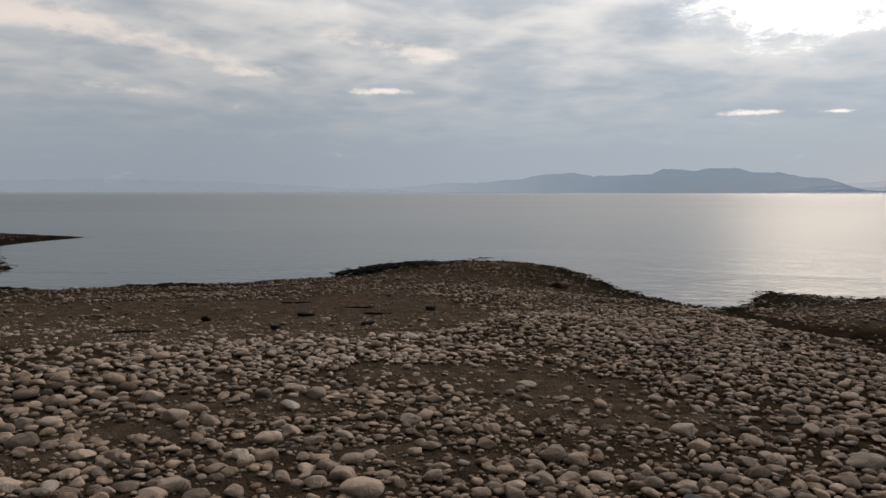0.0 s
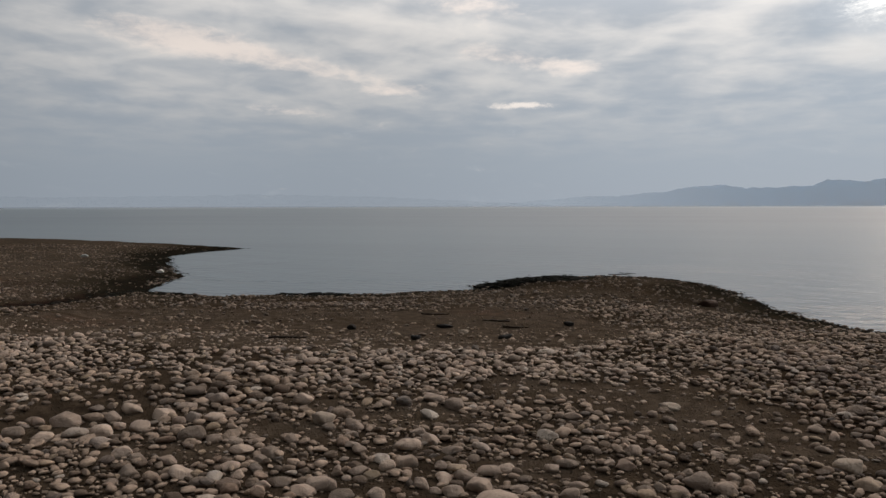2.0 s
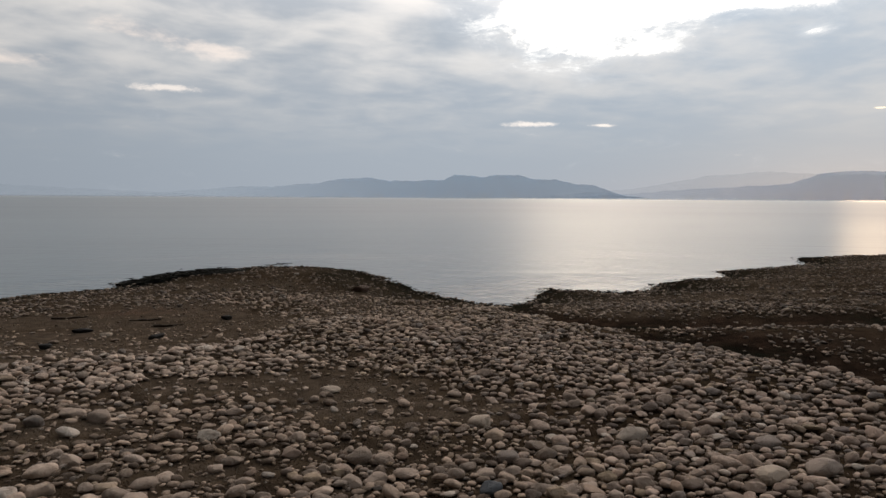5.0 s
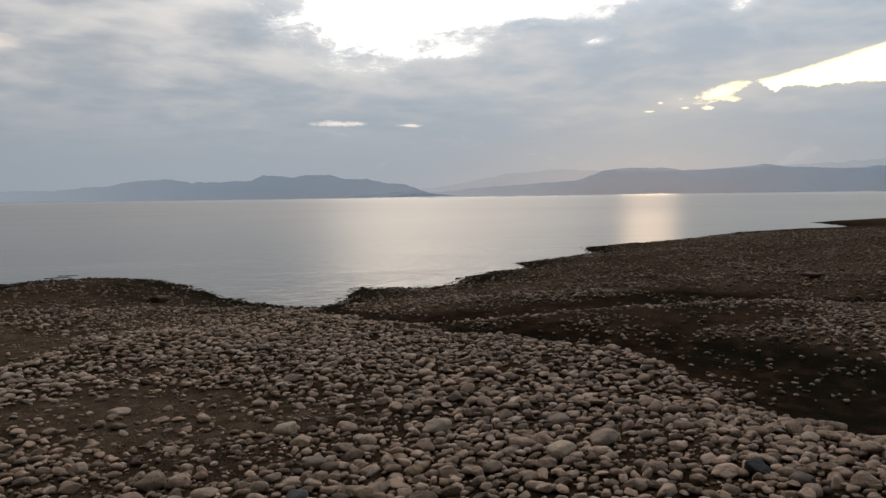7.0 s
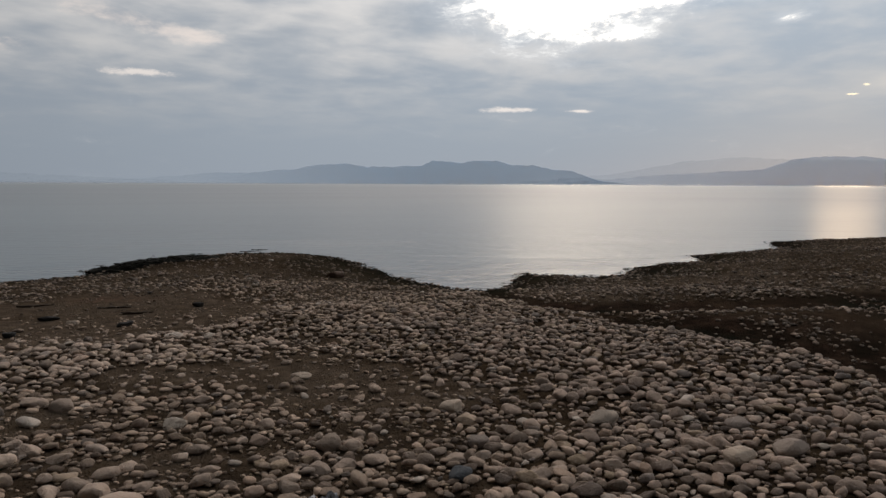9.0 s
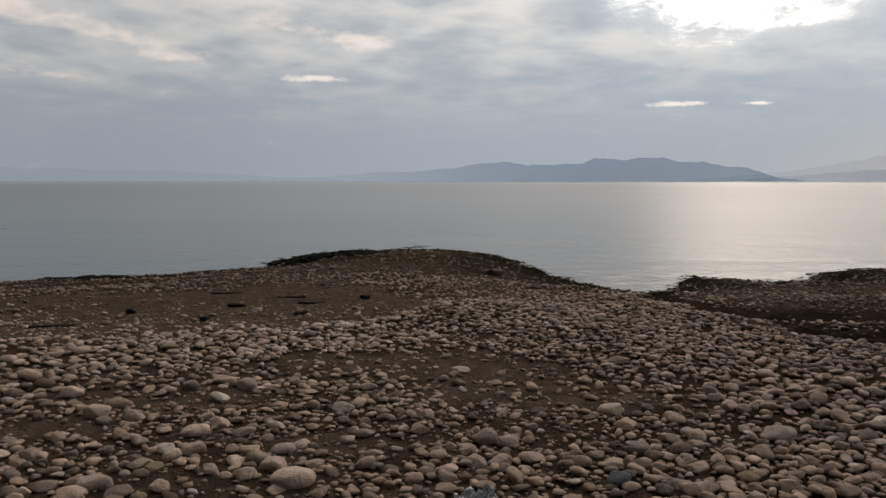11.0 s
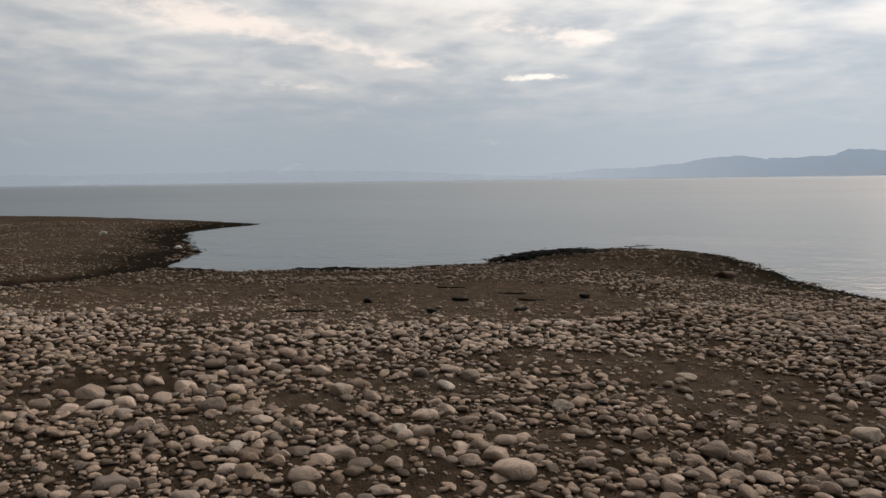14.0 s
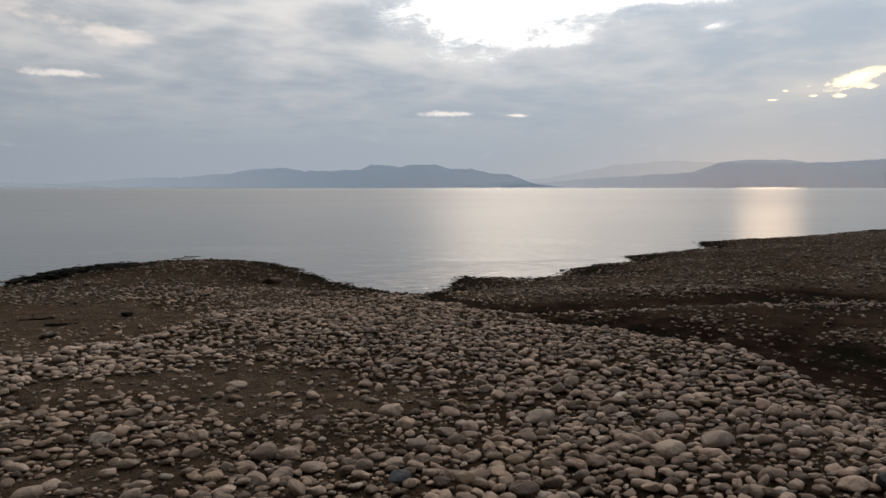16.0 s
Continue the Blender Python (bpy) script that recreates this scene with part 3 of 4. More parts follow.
def worn(verts, rng):
    """A unit ball worn into a cobble: squarish, lopsided, with flats and dents."""
    p = rng.uniform(2.0, 2.9)
    v = verts / (np.abs(verts) ** p).sum(1, keepdims=True) ** (1 / p)
    k = rng.normal(0, 1.7, (5, 3))
    wave = sum(np.sin(v @ k[i] + rng.uniform(0, 6)) for i in range(5))
    k = rng.normal(0, 3.2, (5, 3))
    lump = sum(np.sin(v @ k[i] + rng.uniform(0, 6)) for i in range(5))
    v = v * (1 + 0.065 * wave + 0.026 * lump)[:, None]
    for _ in range(rng.integers(5, 11)):
        way = rng.normal(0, 1, 3)
        way /= np.linalg.norm(way)
        over = np.maximum(v @ way - rng.uniform(0.57, 0.86), 0)
        v = v - 0.85 * over[:, None] * way
    v[:, 0] *= 1 + 0.18 * rng.uniform(-1, 1) * v[:, 1]
    size = np.array([1.0, rng.uniform(0.5, 0.86), rng.uniform(0.33, 0.56)])
    return v * size / np.abs(v).max(0) * 0.5


RNG = np.random.default_rng(7)
KINDS = 18
SHAPES = {}
for level in (3, 2, 1):
    verts, faces = ball(level)
    rng = np.random.default_rng(11)
    SHAPES[level] = ([worn(verts, rng) for _ in range(KINDS)], faces)


def cover(x, y):
    """Share of the ground that cobbles take."""
    d, r = shore_distance(x, y), np.hypot(x, y)
    share = 0.55 + 0.45 * smooth(0.8, 2.6, x + 0.15 * (y - 4)) * smooth(11, 7, y)
    share = share + 0.2 * smooth(-0.8, -2.6, x) * smooth(9.0, 7.5, y)
    share = share + 0.4 * smooth(5.8, 6.5, y) * smooth(8.3, 7.6, y)
    share *= 1 - 0.97 * bare(x, y)
    share *= 1 - 0.12 * smooth(10.0, 11.5, y) * smooth(3.5, 1.0, x)
    patchy = smooth(0.15, 0.7, value_noise(x, y, 0.75, 93) + 0.45 * value_noise(x, y, 2.6, 94) + 0.5 * smooth(8.8, 9.8, x))
    share *= 1 - gully_wet(x, y) * (0.99 - 0.20 * patchy)
    share *= 1 - damp_flat(x, y) * (0.93 - 0.42 * patchy)
    share += 0.35 * smooth(7.6, 8.3, x) * smooth(6.6, 6.0, y) * smooth(2.5, 3.5, y) * (1 - gully_wet(x, y)) * (1 - 0.85 * damp_flat(x, y))
    share *= 1 - 0.97 * creek_depth(x, y)
    share *= np.where(x < -12, smooth(0.6, 1.8, d) + 0.12, smooth(0.15, 1.2, d)) * smooth(0.0, 0.2, d) * (1 - 0.97 * smooth(-0.1, 0.2, (y - 17.25) - 0.36 * (x + 3.0)) * smooth(-0.5, -1.0, x) * smooth(-4.5, -4.0, x))
    share *= np.clip(0.85 + 0.5 * value_noise(x, y, 0.9, 91) + 0.35 * value_noise(x, y, 2.2, 92), 0.1, 1.4)
    share *= (1 + 0.35 * smooth(-9.5, -12.5, x)) * (1 - 0.45 * smooth(13.0, 17.0, y) * smooth(4.5, 3.0, x))
    share += 0.3 * beyond_gully(x, y) * smooth(0.3, 1.2, d) * (1 - gully_wet(x, y)) * (1 - damp_flat(x, y)) * (0.35 + 0.65 * smooth(15.0, 11.5, np.hypot(x, y)))
    return share


def dusty_zone(x, y):
    """Where the stones are small and dirty: behind the sand strip, in the gully and beyond it."""
    return ((y > 9.9) & (x < -0.8)) | ((y > 13.2) & (x < 3.5)) | (beyond_gully(x, y) > 0.3) | (gully_wet(x, y) > 0.35)


def gravel(x, y):
    """Fine gravel strewn over the bare silt."""
    return bare(x, y) * np.clip(0.35 + 0.6 * value_noise(x, y, 2.5, 97), 0, 1)


def scatter(count, near, far, west, east, low, high, median, spread, packed, taken, keep=1.0, share=None):
    """Stones dropped one after another, the large ones first, each where it finds room: rows of x, y, length."""
    a = np.radians(RNG.uniform(west, east, count))
    r = np.sqrt(RNG.uniform(near**2, far**2, count))
    x, y = np.sin(a) * r, np.cos(a) * r
    size = np.clip(np.exp(RNG.normal(math.log(median), spread, count)), low, high)
    size = size * np.where((y > 9.9) & (x < 3.5), 0.76, np.where(dusty_zone(x, y), 0.80, 1.0)) * (1 + 0.22 * value_noise(x, y, 0.6, 95)) * (1 - 0.08 * smooth(0.0, 1.8, x) * smooth(3.4, 4.2, y))
    fits = RNG.uniform(0, 1, count) < (share or cover)(x, y) * keep
    x, y, size = x[fits], y[fits], size[fits]
    order = np.argsort(-size)
    out, cell = [], 0.16
    for px, py, s in zip(x[order].tolist(), y[order].tolist(), size[order].tolist()):
        i, j, reach = int(px // cell), int(py // cell), 2
        free = True
        for di in range(-reach, reach + 1):
            for dj in range(-reach, reach + 1):
                for qx, qy, q in taken.get((i + di, j + dj), ()):
                    gap = packed * 0.5 * (s + q)
                    if (px - qx) ** 2 + (py - qy) ** 2 < gap * gap:
                        free = False
                        break
                if not free:
                    break
            if not free:
                break
        if free:
            taken.setdefault((i, j), []).append((px, py, s))
            out.append((px, py, s))
    return np.array(out)


def turns(count, swing=0.75):
    """Lie of each stone: mostly flat, turned any way, a few tipped."""
    yaw = RNG.normal(0, swing, count) + math.pi * RNG.integers(0, 2, count)
    tip, lean = RNG.normal(0, 0.14, count), RNG.normal(0, 0.14, count)
    c, s = np.cos(yaw), np.sin(yaw)
    rz = np.zeros((count, 3, 3))
    rz[:, 0, 0], rz[:, 0, 1], rz[:, 1, 0], rz[:, 1, 1], rz[:, 2, 2] = c, -s, s, c, 1
    rx = np.zeros((count, 3, 3))
    c, s = np.cos(tip), np.sin(tip)
    rx[:, 0, 0], rx[:, 1, 1], rx[:, 1, 2], rx[:, 2, 1], rx[:, 2, 2] = 1, c, -s, s, c
    ry = np.zeros((count, 3, 3))
    c, s = np.cos(lean), np.sin(lean)
    ry[:, 1, 1], ry[:, 0, 0], ry[:, 0, 2], ry[:, 2, 0], ry[:, 2, 2] = 1, c, s, -s, c
    return rz @ rx @ ry


def settled(stones):
    """Height of each stone's middle: half sunk in silt, or lying proud where they are heaped."""
    x, y, s = stones.T
    dense = smooth(0.4, 0.8, cover(x, y))
    return height(x, y) + s * (RNG.uniform(0.05, 0.19, len(s)) + 0.13 * dense)


def joined_stones(name, label, stones, level, mat):
    shapes, faces = SHAPES[level]
    kind = RNG.integers(0, KINDS, len(stones))
    turn, z = turns(len(stones)), settled(stones)
    verts, polys, start = [], [], 0
    for k in range(KINDS):
        pick = kind == k
        n = int(pick.sum())
        if not n:
            continue
        v = np.einsum("nij,vj->nvi", turn[pick], shapes[k]) * stones[pick, 2][:, None, None]
        v += np.stack([stones[pick, 0], stones[pick, 1], z[pick]], 1)[:, None]
        verts.append(v.reshape(-1, 3))
        polys.append((faces[None] + start + np.arange(n)[:, None, None] * len(shapes[k])).reshape(-1, 3))
        start += n * len(shapes[k])
    verts, polys = np.concatenate(verts), np.concatenate(polys)
    mesh = bpy.data.meshes.new(name)
    mesh.vertices.add(len(verts))
    mesh.vertices.foreach_set("co", verts.ravel().astype(np.float32))
    mesh.loops.add(polys.size)
    mesh.loops.foreach_set("vertex_index", polys.ravel().astype(np.int32))
    mesh.polygons.add(len(polys))
    mesh.polygons.foreach_set("loop_start", np.arange(0, polys.size, 3, dtype=np.int32))
    mesh.polygons.foreach_set("use_smooth", np.ones(len(polys), bool))
    mesh.update(calc_edges=True)
    mesh.materials.append(mat)
    ob = new(name, mesh)
    ob.parent = ground
    return tagged(ob, label, kind="stuff")


def stone_mesh(name, verts, faces, mat):
    mesh = bpy.data.meshes.new(name)
    mesh.from_pydata(verts.tolist(), [], faces.tolist())
    mesh.polygons.foreach_set("use_smooth", np.ones(len(mesh.polygons), bool))
    mesh.materials.append(mat)
    return mesh


TAKEN = {}


def make_landmark(name, label, mat, x, y, length, width, thick, turn, seed, tip=0.0):
    """A stone that stands out among the rest."""
    shape = worn(ball(3)[0], np.random.default_rng(seed))
    shape = shape / np.ptp(shape, axis=0) * np.array([length, width, thick])
    ob = new(name, stone_mesh(name, shape, SHAPES[3][1], mat))
    ob.matrix_world = pose(x, y, float(height(x, y)) + thick * 0.32, tip, 0, turn)
    TAKEN.setdefault((int(x // 0.16), int(y // 0.16)), []).append((x, y, 0.8 * (length + width) / 2 + 0.02))
    return tagged(ob, label, "stone", group="large shore stones")


make_landmark("cobble", "flat pale beige stone lying alone on bare silt", PALE, 0.49, 5.80, 0.17, 0.12, 0.06, 5, 1)
make_landmark("cobble", "rounded pale cobble beside a bare silt patch", PALE, 1.44, 4.60, 0.17, 0.13, 0.10, 0, 2)
make_landmark("cobble", "tilted beige cobble among smaller stones", BLEACHED, -1.19, 5.28, 0.19, 0.13, 0.09, -20, 3, 12)
make_landmark("cobble", "large pale rounded cobble on the silt", PALE, -2.05, 4.66, 0.18, 0.16, 0.11, 30, 4)
make_landmark("cobble", "dark slate-blue boulder half sunk among cobbles", SLATE, 1.15, 3.50, 0.145, 0.13, 0.11, 40, 25, 8)
make_landmark("cobble", "long grey-brown cobble lying on its side", BLEACHED, -0.60, 3.58, 0.25, 0.15, 0.115, 4, 6)
make_landmark("cobble", "dark slate-blue boulder among dense cobbles", SLATE, 3.53, 2.42, 0.16, 0.14, 0.13, 15, 27, 10)
make_landmark("cobble", "rounded grey-beige cobble on brown silt", BLEACHED, 0.53, 4.20, 0.17, 0.14, 0.11, 20, 8)
make_landmark("cobble", "broad worn beige cobble", PALE, 2.39, 4.14, 0.22, 0.15, 0.11, -15, 9)
make_landmark("cobble", "smooth pale oval cobble", PALE, 2.78, 3.26, 0.21, 0.14, 0.11, 10, 10)
make_landmark("cobble", "smooth grey oval cobble on other stones", BLEACHED, 3.18, 3.29, 0.23, 0.15, 0.12, -8, 11)
make_landmark("clod", "small black clod on bare brown sand", CLOD, -3.59, 9.24, 0.14, 0.11, 0.09, 0, 12)
make_landmark("clod", "flat dark clod on bare brown sand", CLOD, -2.33, 9.70, 0.26, 0.12, 0.08, 10, 13)
make_landmark("clod", "dark clod at the edge of the sand", CLOD, -0.57, 10.20, 0.15, 0.12, 0.08, -20, 14)

make_landmark("clod", "small dark clod beside the cobble berm", CLOD, -1.34, 8.98, 0.20, 0.12, 0.08, 30, 17)
make_landmark("clod", "low dark clod on the sand strip", CLOD, -2.46, 8.58, 0.16, 0.12, 0.07, -10, 18)
make_landmark("cobble", "pale oval stone alone on the sand strip", PALE, -1.96, 9.29, 0.15, 0.10, 0.06, 4, 19)
make_landmark("cobble", "white stone lying on black weed by the cove", WHITE, -13.83, 19.08, 0.26, 0.16, 0.12, 12, 20)
make_landmark("cobble", "white stone on the low western spit", WHITE, -18.89, 21.63, 0.28, 0.18, 0.12, -8, 21)
make_landmark("cobble", "white stone at the edge of the black weed flat", WHITE, -2.40, 18.55, 0.17, 0.10, 0.13, 5, 24)
make_landmark("earth_clod", "reddish-brown lump of earth on the spit", EARTH, 1.89, 14.04, 0.40, 0.34, 0.17, 10, 15)
make_landmark("earth_clod", "reddish-brown lump of earth on the far bank", EARTH, 12.8, 7.85, 0.50, 0.40, 0.15, 20, 16)

LAID = []


def lay_cobbles(rows):
    """Large cobbles of the near beach, each at its own place: x, y, length, thickness."""
    for x, y, length, thick in rows:
        LAID.append((x, y, length, thick))
        TAKEN.setdefault((int(x // 0.16), int(y // 0.16)), []).append((x, y, 0.92 * length))


lay_cobbles([
    (-3.23, 3.06, 0.09, 0.06), (-2.95, 2.79, 0.10, 0.07), (-4.13, 3.96, 0.16, 0.09), (-2.85, 2.80, 0.10, 0.04), (-4.18, 4.22, 0.10, 0.07), (-3.89, 3.96, 0.14, 0.08),
    (-3.03, 3.13, 0.08, 0.05), (-2.70, 2.84, 0.08, 0.04), (-3.97, 4.27, 0.21, 0.12), (-3.76, 4.11, 0.19, 0.08), (-2.59, 2.89, 0.12, 0.05), (-2.66, 2.97, 0.19, 0.09),
    (-3.40, 3.98, 0.17, 0.07), (-3.56, 4.17, 0.16, 0.10), (-2.55, 2.99, 0.10, 0.07), (-2.85, 3.38, 0.09, 0.04), (-3.67, 4.41, 0.15, 0.09), (-3.54, 4.31, 0.09, 0.06),
    (-2.49, 3.05, 0.07, 0.05), (-3.08, 3.78, 0.15, 0.08), (-2.57, 3.16, 0.07, 0.04), (-2.82, 3.50, 0.17, 0.07), (-3.68, 4.63, 0.18, 0.08), (-2.95, 3.74, 0.13, 0.06),
])
lay_cobbles([
    (-3.35, 4.31, 0.17, 0.07), (-2.16, 2.91, 0.16, 0.07), (-3.35, 4.58, 0.16, 0.08), (-2.73, 3.75, 0.14, 0.06), (-2.19, 3.08, 0.12, 0.05), (-3.12, 4.45, 0.11, 0.07),
    (-2.49, 3.55, 0.17, 0.08), (-3.28, 4.78, 0.15, 0.07), (-2.74, 4.00, 0.08, 0.04), (-2.10, 3.10, 0.08, 0.06), (-3.07, 4.54, 0.12, 0.08), (-2.81, 4.15, 0.18, 0.12),
    (-2.33, 3.47, 0.10, 0.06), (-2.14, 3.24, 0.13, 0.07), (-2.29, 3.56, 0.12, 0.06), (-2.68, 4.18, 0.13, 0.05), (-2.92, 4.58, 0.16, 0.07), (-3.14, 5.01, 0.19, 0.10),
    (-2.28, 3.73, 0.12, 0.06), (-2.12, 3.47, 0.14, 0.08), (-2.51, 4.19, 0.12, 0.05), (-2.37, 4.03, 0.16, 0.07), (-1.76, 3.07, 0.07, 0.03), (-2.17, 3.91, 0.09, 0.05),
])
lay_cobbles([
    (-1.93, 3.50, 0.13, 0.07), (-2.13, 3.99, 0.13, 0.08), (-1.86, 3.58, 0.15, 0.06), (-1.60, 3.09, 0.12, 0.08), (-1.68, 3.26, 0.21, 0.09), (-2.11, 4.24, 0.11, 0.07),
    (-1.68, 3.48, 0.14, 0.06), (-2.41, 5.08, 0.16, 0.11), (-1.61, 3.59, 0.18, 0.10), (-1.36, 3.07, 0.08, 0.04), (-1.97, 4.54, 0.11, 0.05), (-1.61, 3.83, 0.07, 0.05),
    (-1.45, 3.48, 0.14, 0.06), (-1.26, 3.10, 0.10, 0.04), (-1.75, 4.44, 0.10, 0.06), (-1.81, 4.62, 0.17, 0.11), (-1.48, 3.83, 0.14, 0.06), (-1.59, 4.13, 0.10, 0.07),
    (-1.21, 3.19, 0.13, 0.05), (-1.37, 3.79, 0.10, 0.07), (-1.26, 3.53, 0.10, 0.07), (-1.40, 4.04, 0.15, 0.06), (-1.08, 3.14, 0.08, 0.04), (-1.74, 5.16, 0.09, 0.06),
])
lay_cobbles([
    (-1.32, 3.94, 0.10, 0.07), (-1.23, 4.03, 0.14, 0.09), (-1.60, 5.23, 0.13, 0.09), (-1.31, 4.30, 0.18, 0.08), (-1.32, 4.61, 0.11, 0.06), (-1.05, 3.73, 0.11, 0.06),
    (-1.34, 4.99, 0.14, 0.08), (-1.19, 4.47, 0.12, 0.08), (-1.42, 5.43, 0.20, 0.08), (-0.95, 3.68, 0.07, 0.05), (-1.01, 4.03, 0.08, 0.06), (-0.95, 3.87, 0.12, 0.06),
    (-1.01, 4.34, 0.15, 0.06), (-0.85, 3.67, 0.12, 0.08), (-0.91, 4.06, 0.13, 0.06), (-0.83, 3.91, 0.14, 0.08), (-0.72, 3.80, 0.15, 0.10), (-0.83, 4.47, 0.13, 0.06),
    (-0.72, 4.09, 0.14, 0.08), (-0.63, 4.20, 0.11, 0.06), (-0.65, 4.89, 0.11, 0.08), (-0.50, 3.85, 0.11, 0.05), (-0.49, 4.06, 0.08, 0.05), (-0.39, 3.72, 0.07, 0.05),
])
lay_cobbles([
    (-0.42, 4.85, 0.15, 0.09), (-0.34, 4.25, 0.09, 0.06), (-0.22, 3.84, 0.12, 0.07), (-0.25, 4.34, 0.14, 0.06), (-0.27, 5.38, 0.15, 0.07), (-0.17, 4.00, 0.12, 0.05),
    (-0.09, 4.61, 0.09, 0.06), (-0.06, 3.78, 0.10, 0.06), (-0.00, 4.40, 0.07, 0.05), (0.07, 3.66, 0.10, 0.06), (0.12, 4.36, 0.12, 0.08), (0.16, 4.67, 0.12, 0.08),
    (0.13, 3.75, 0.11, 0.06), (0.20, 4.02, 0.09, 0.05), (0.26, 3.77, 0.12, 0.05), (0.25, 3.66, 0.13, 0.06), (0.29, 4.10, 0.09, 0.06), (0.40, 4.07, 0.13, 0.06),
    (0.42, 3.88, 0.14, 0.08), (0.48, 4.40, 0.08, 0.05), (0.56, 3.88, 0.14, 0.07), (0.71, 4.72, 0.10, 0.05), (0.67, 4.15, 0.12, 0.08), (0.74, 4.34, 0.09, 0.06),
])
lay_cobbles([
    (0.85, 4.41, 0.08, 0.05), (0.76, 3.91, 0.15, 0.06), (0.92, 4.51, 0.06, 0.04), (1.07, 4.49, 0.07, 0.05), (0.96, 3.89, 0.08, 0.05), (1.02, 3.76, 0.12, 0.08),
    (1.47, 5.39, 0.11, 0.06), (1.40, 4.94, 0.11, 0.05), (1.15, 3.91, 0.11, 0.05), (1.21, 3.78, 0.15, 0.06), (1.95, 6.05, 0.15, 0.09), (1.47, 4.37, 0.16, 0.07),
    (1.44, 3.98, 0.13, 0.08), (1.39, 3.80, 0.12, 0.05), (1.99, 5.15, 0.09, 0.06), (1.39, 3.56, 0.09, 0.04), (1.67, 4.12, 0.14, 0.06), (1.57, 3.87, 0.11, 0.05),
    (1.47, 3.49, 0.13, 0.05), (1.68, 3.95, 0.15, 0.09), (1.86, 4.17, 0.14, 0.08), (1.80, 4.02, 0.13, 0.06), (1.67, 3.69, 0.13, 0.07), (2.04, 4.48, 0.09, 0.06),
])
lay_cobbles([
    (2.01, 4.35, 0.11, 0.04), (1.59, 3.43, 0.14, 0.06), (2.32, 4.90, 0.12, 0.06), (1.80, 3.69, 0.10, 0.05), (1.71, 3.47, 0.12, 0.05), (2.33, 4.68, 0.13, 0.09),
    (1.98, 3.96, 0.09, 0.06), (2.40, 4.60, 0.11, 0.08), (2.22, 4.15, 0.07, 0.05), (2.51, 4.67, 0.10, 0.07), (2.75, 5.08, 0.09, 0.05), (1.87, 3.44, 0.10, 0.05),
    (2.16, 3.93, 0.11, 0.05), (1.82, 3.31, 0.08, 0.06), (2.24, 4.06, 0.08, 0.05), (1.93, 3.38, 0.06, 0.04), (2.04, 3.40, 0.12, 0.08), (2.28, 3.70, 0.09, 0.06),
    (1.98, 3.21, 0.09, 0.06), (2.93, 4.54, 0.13, 0.07), (2.90, 4.25, 0.10, 0.07), (2.20, 3.13, 0.06, 0.04), (2.95, 4.09, 0.14, 0.10), (2.52, 3.46, 0.12, 0.07),
])
lay_cobbles([
    (3.35, 4.45, 0.09, 0.06), (2.69, 3.51, 0.20, 0.08), (2.26, 2.94, 0.09, 0.04), (3.21, 4.17, 0.12, 0.06), (2.45, 3.13, 0.14, 0.06), (3.39, 4.28, 0.13, 0.08),
    (2.38, 2.99, 0.11, 0.06), (2.83, 3.51, 0.16, 0.09), (2.66, 3.25, 0.10, 0.05), (3.19, 3.77, 0.20, 0.09), (2.73, 3.14, 0.12, 0.07), (3.39, 3.85, 0.11, 0.05),
    (3.01, 3.17, 0.13, 0.07), (3.31, 3.41, 0.14, 0.09), (3.75, 3.69, 0.15, 0.08), (3.50, 3.41, 0.11, 0.07), (2.87, 2.68, 0.13, 0.06), (4.03, 3.75, 0.13, 0.09),
    (3.43, 3.19, 0.14, 0.08), (3.08, 2.79, 0.17, 0.07), (3.86, 3.36, 0.16, 0.07), (2.92, 2.54, 0.12, 0.05), (3.09, 2.63, 0.11, 0.07), (3.47, 2.94, 0.14, 0.06),
])
lay_cobbles([
    (4.04, 3.20, 0.14, 0.06), (3.52, 2.64, 0.11, 0.05), (3.81, 2.85, 0.11, 0.07), (3.37, 2.51, 0.17, 0.08), (3.19, 2.35, 0.12, 0.05), (3.30, 2.31, 0.07, 0.05),
    (4.12, 2.85, 0.15, 0.08), (4.23, 2.83, 0.09, 0.06), (3.45, 2.28, 0.09, 0.04), (3.80, 2.50, 0.14, 0.06), (3.74, 2.35, 0.09, 0.06), (3.63, 2.21, 0.15, 0.07),
    (3.98, 2.39, 0.10, 0.07), (3.55, 2.11, 0.15, 0.06), (4.45, 2.55, 0.19, 0.08), (3.77, 2.11, 0.14, 0.07), (4.12, 2.25, 0.15, 0.06), (3.87, 2.01, 0.16, 0.11),
])


def loose(x, y):
    """Share of further large cobbles, fewer where the large ones are laid one by one."""
    return cover(x, y) * (0.06 + 0.6 * smooth(4.6, 5.4, np.hypot(x, y)))


def filling(x, y):
    """Share of the smaller stones between them: silt shows through in the west, the east is packed."""
    return cover(x, y) * (0.52 + 0.48 * np.maximum(smooth(1.4, 2.4, x), smooth(4.6, 5.4, np.hypot(x, y))))


def shallows(x, y):
    """Stones standing in the water's edge."""
    d = shore_distance(x, y)
    return smooth(-0.55, -0.05, d) * smooth(0.5, 0.1, d) * np.clip(0.5 + 0.8 * value_noise(x, y, 0.7, 98), 0, 1)


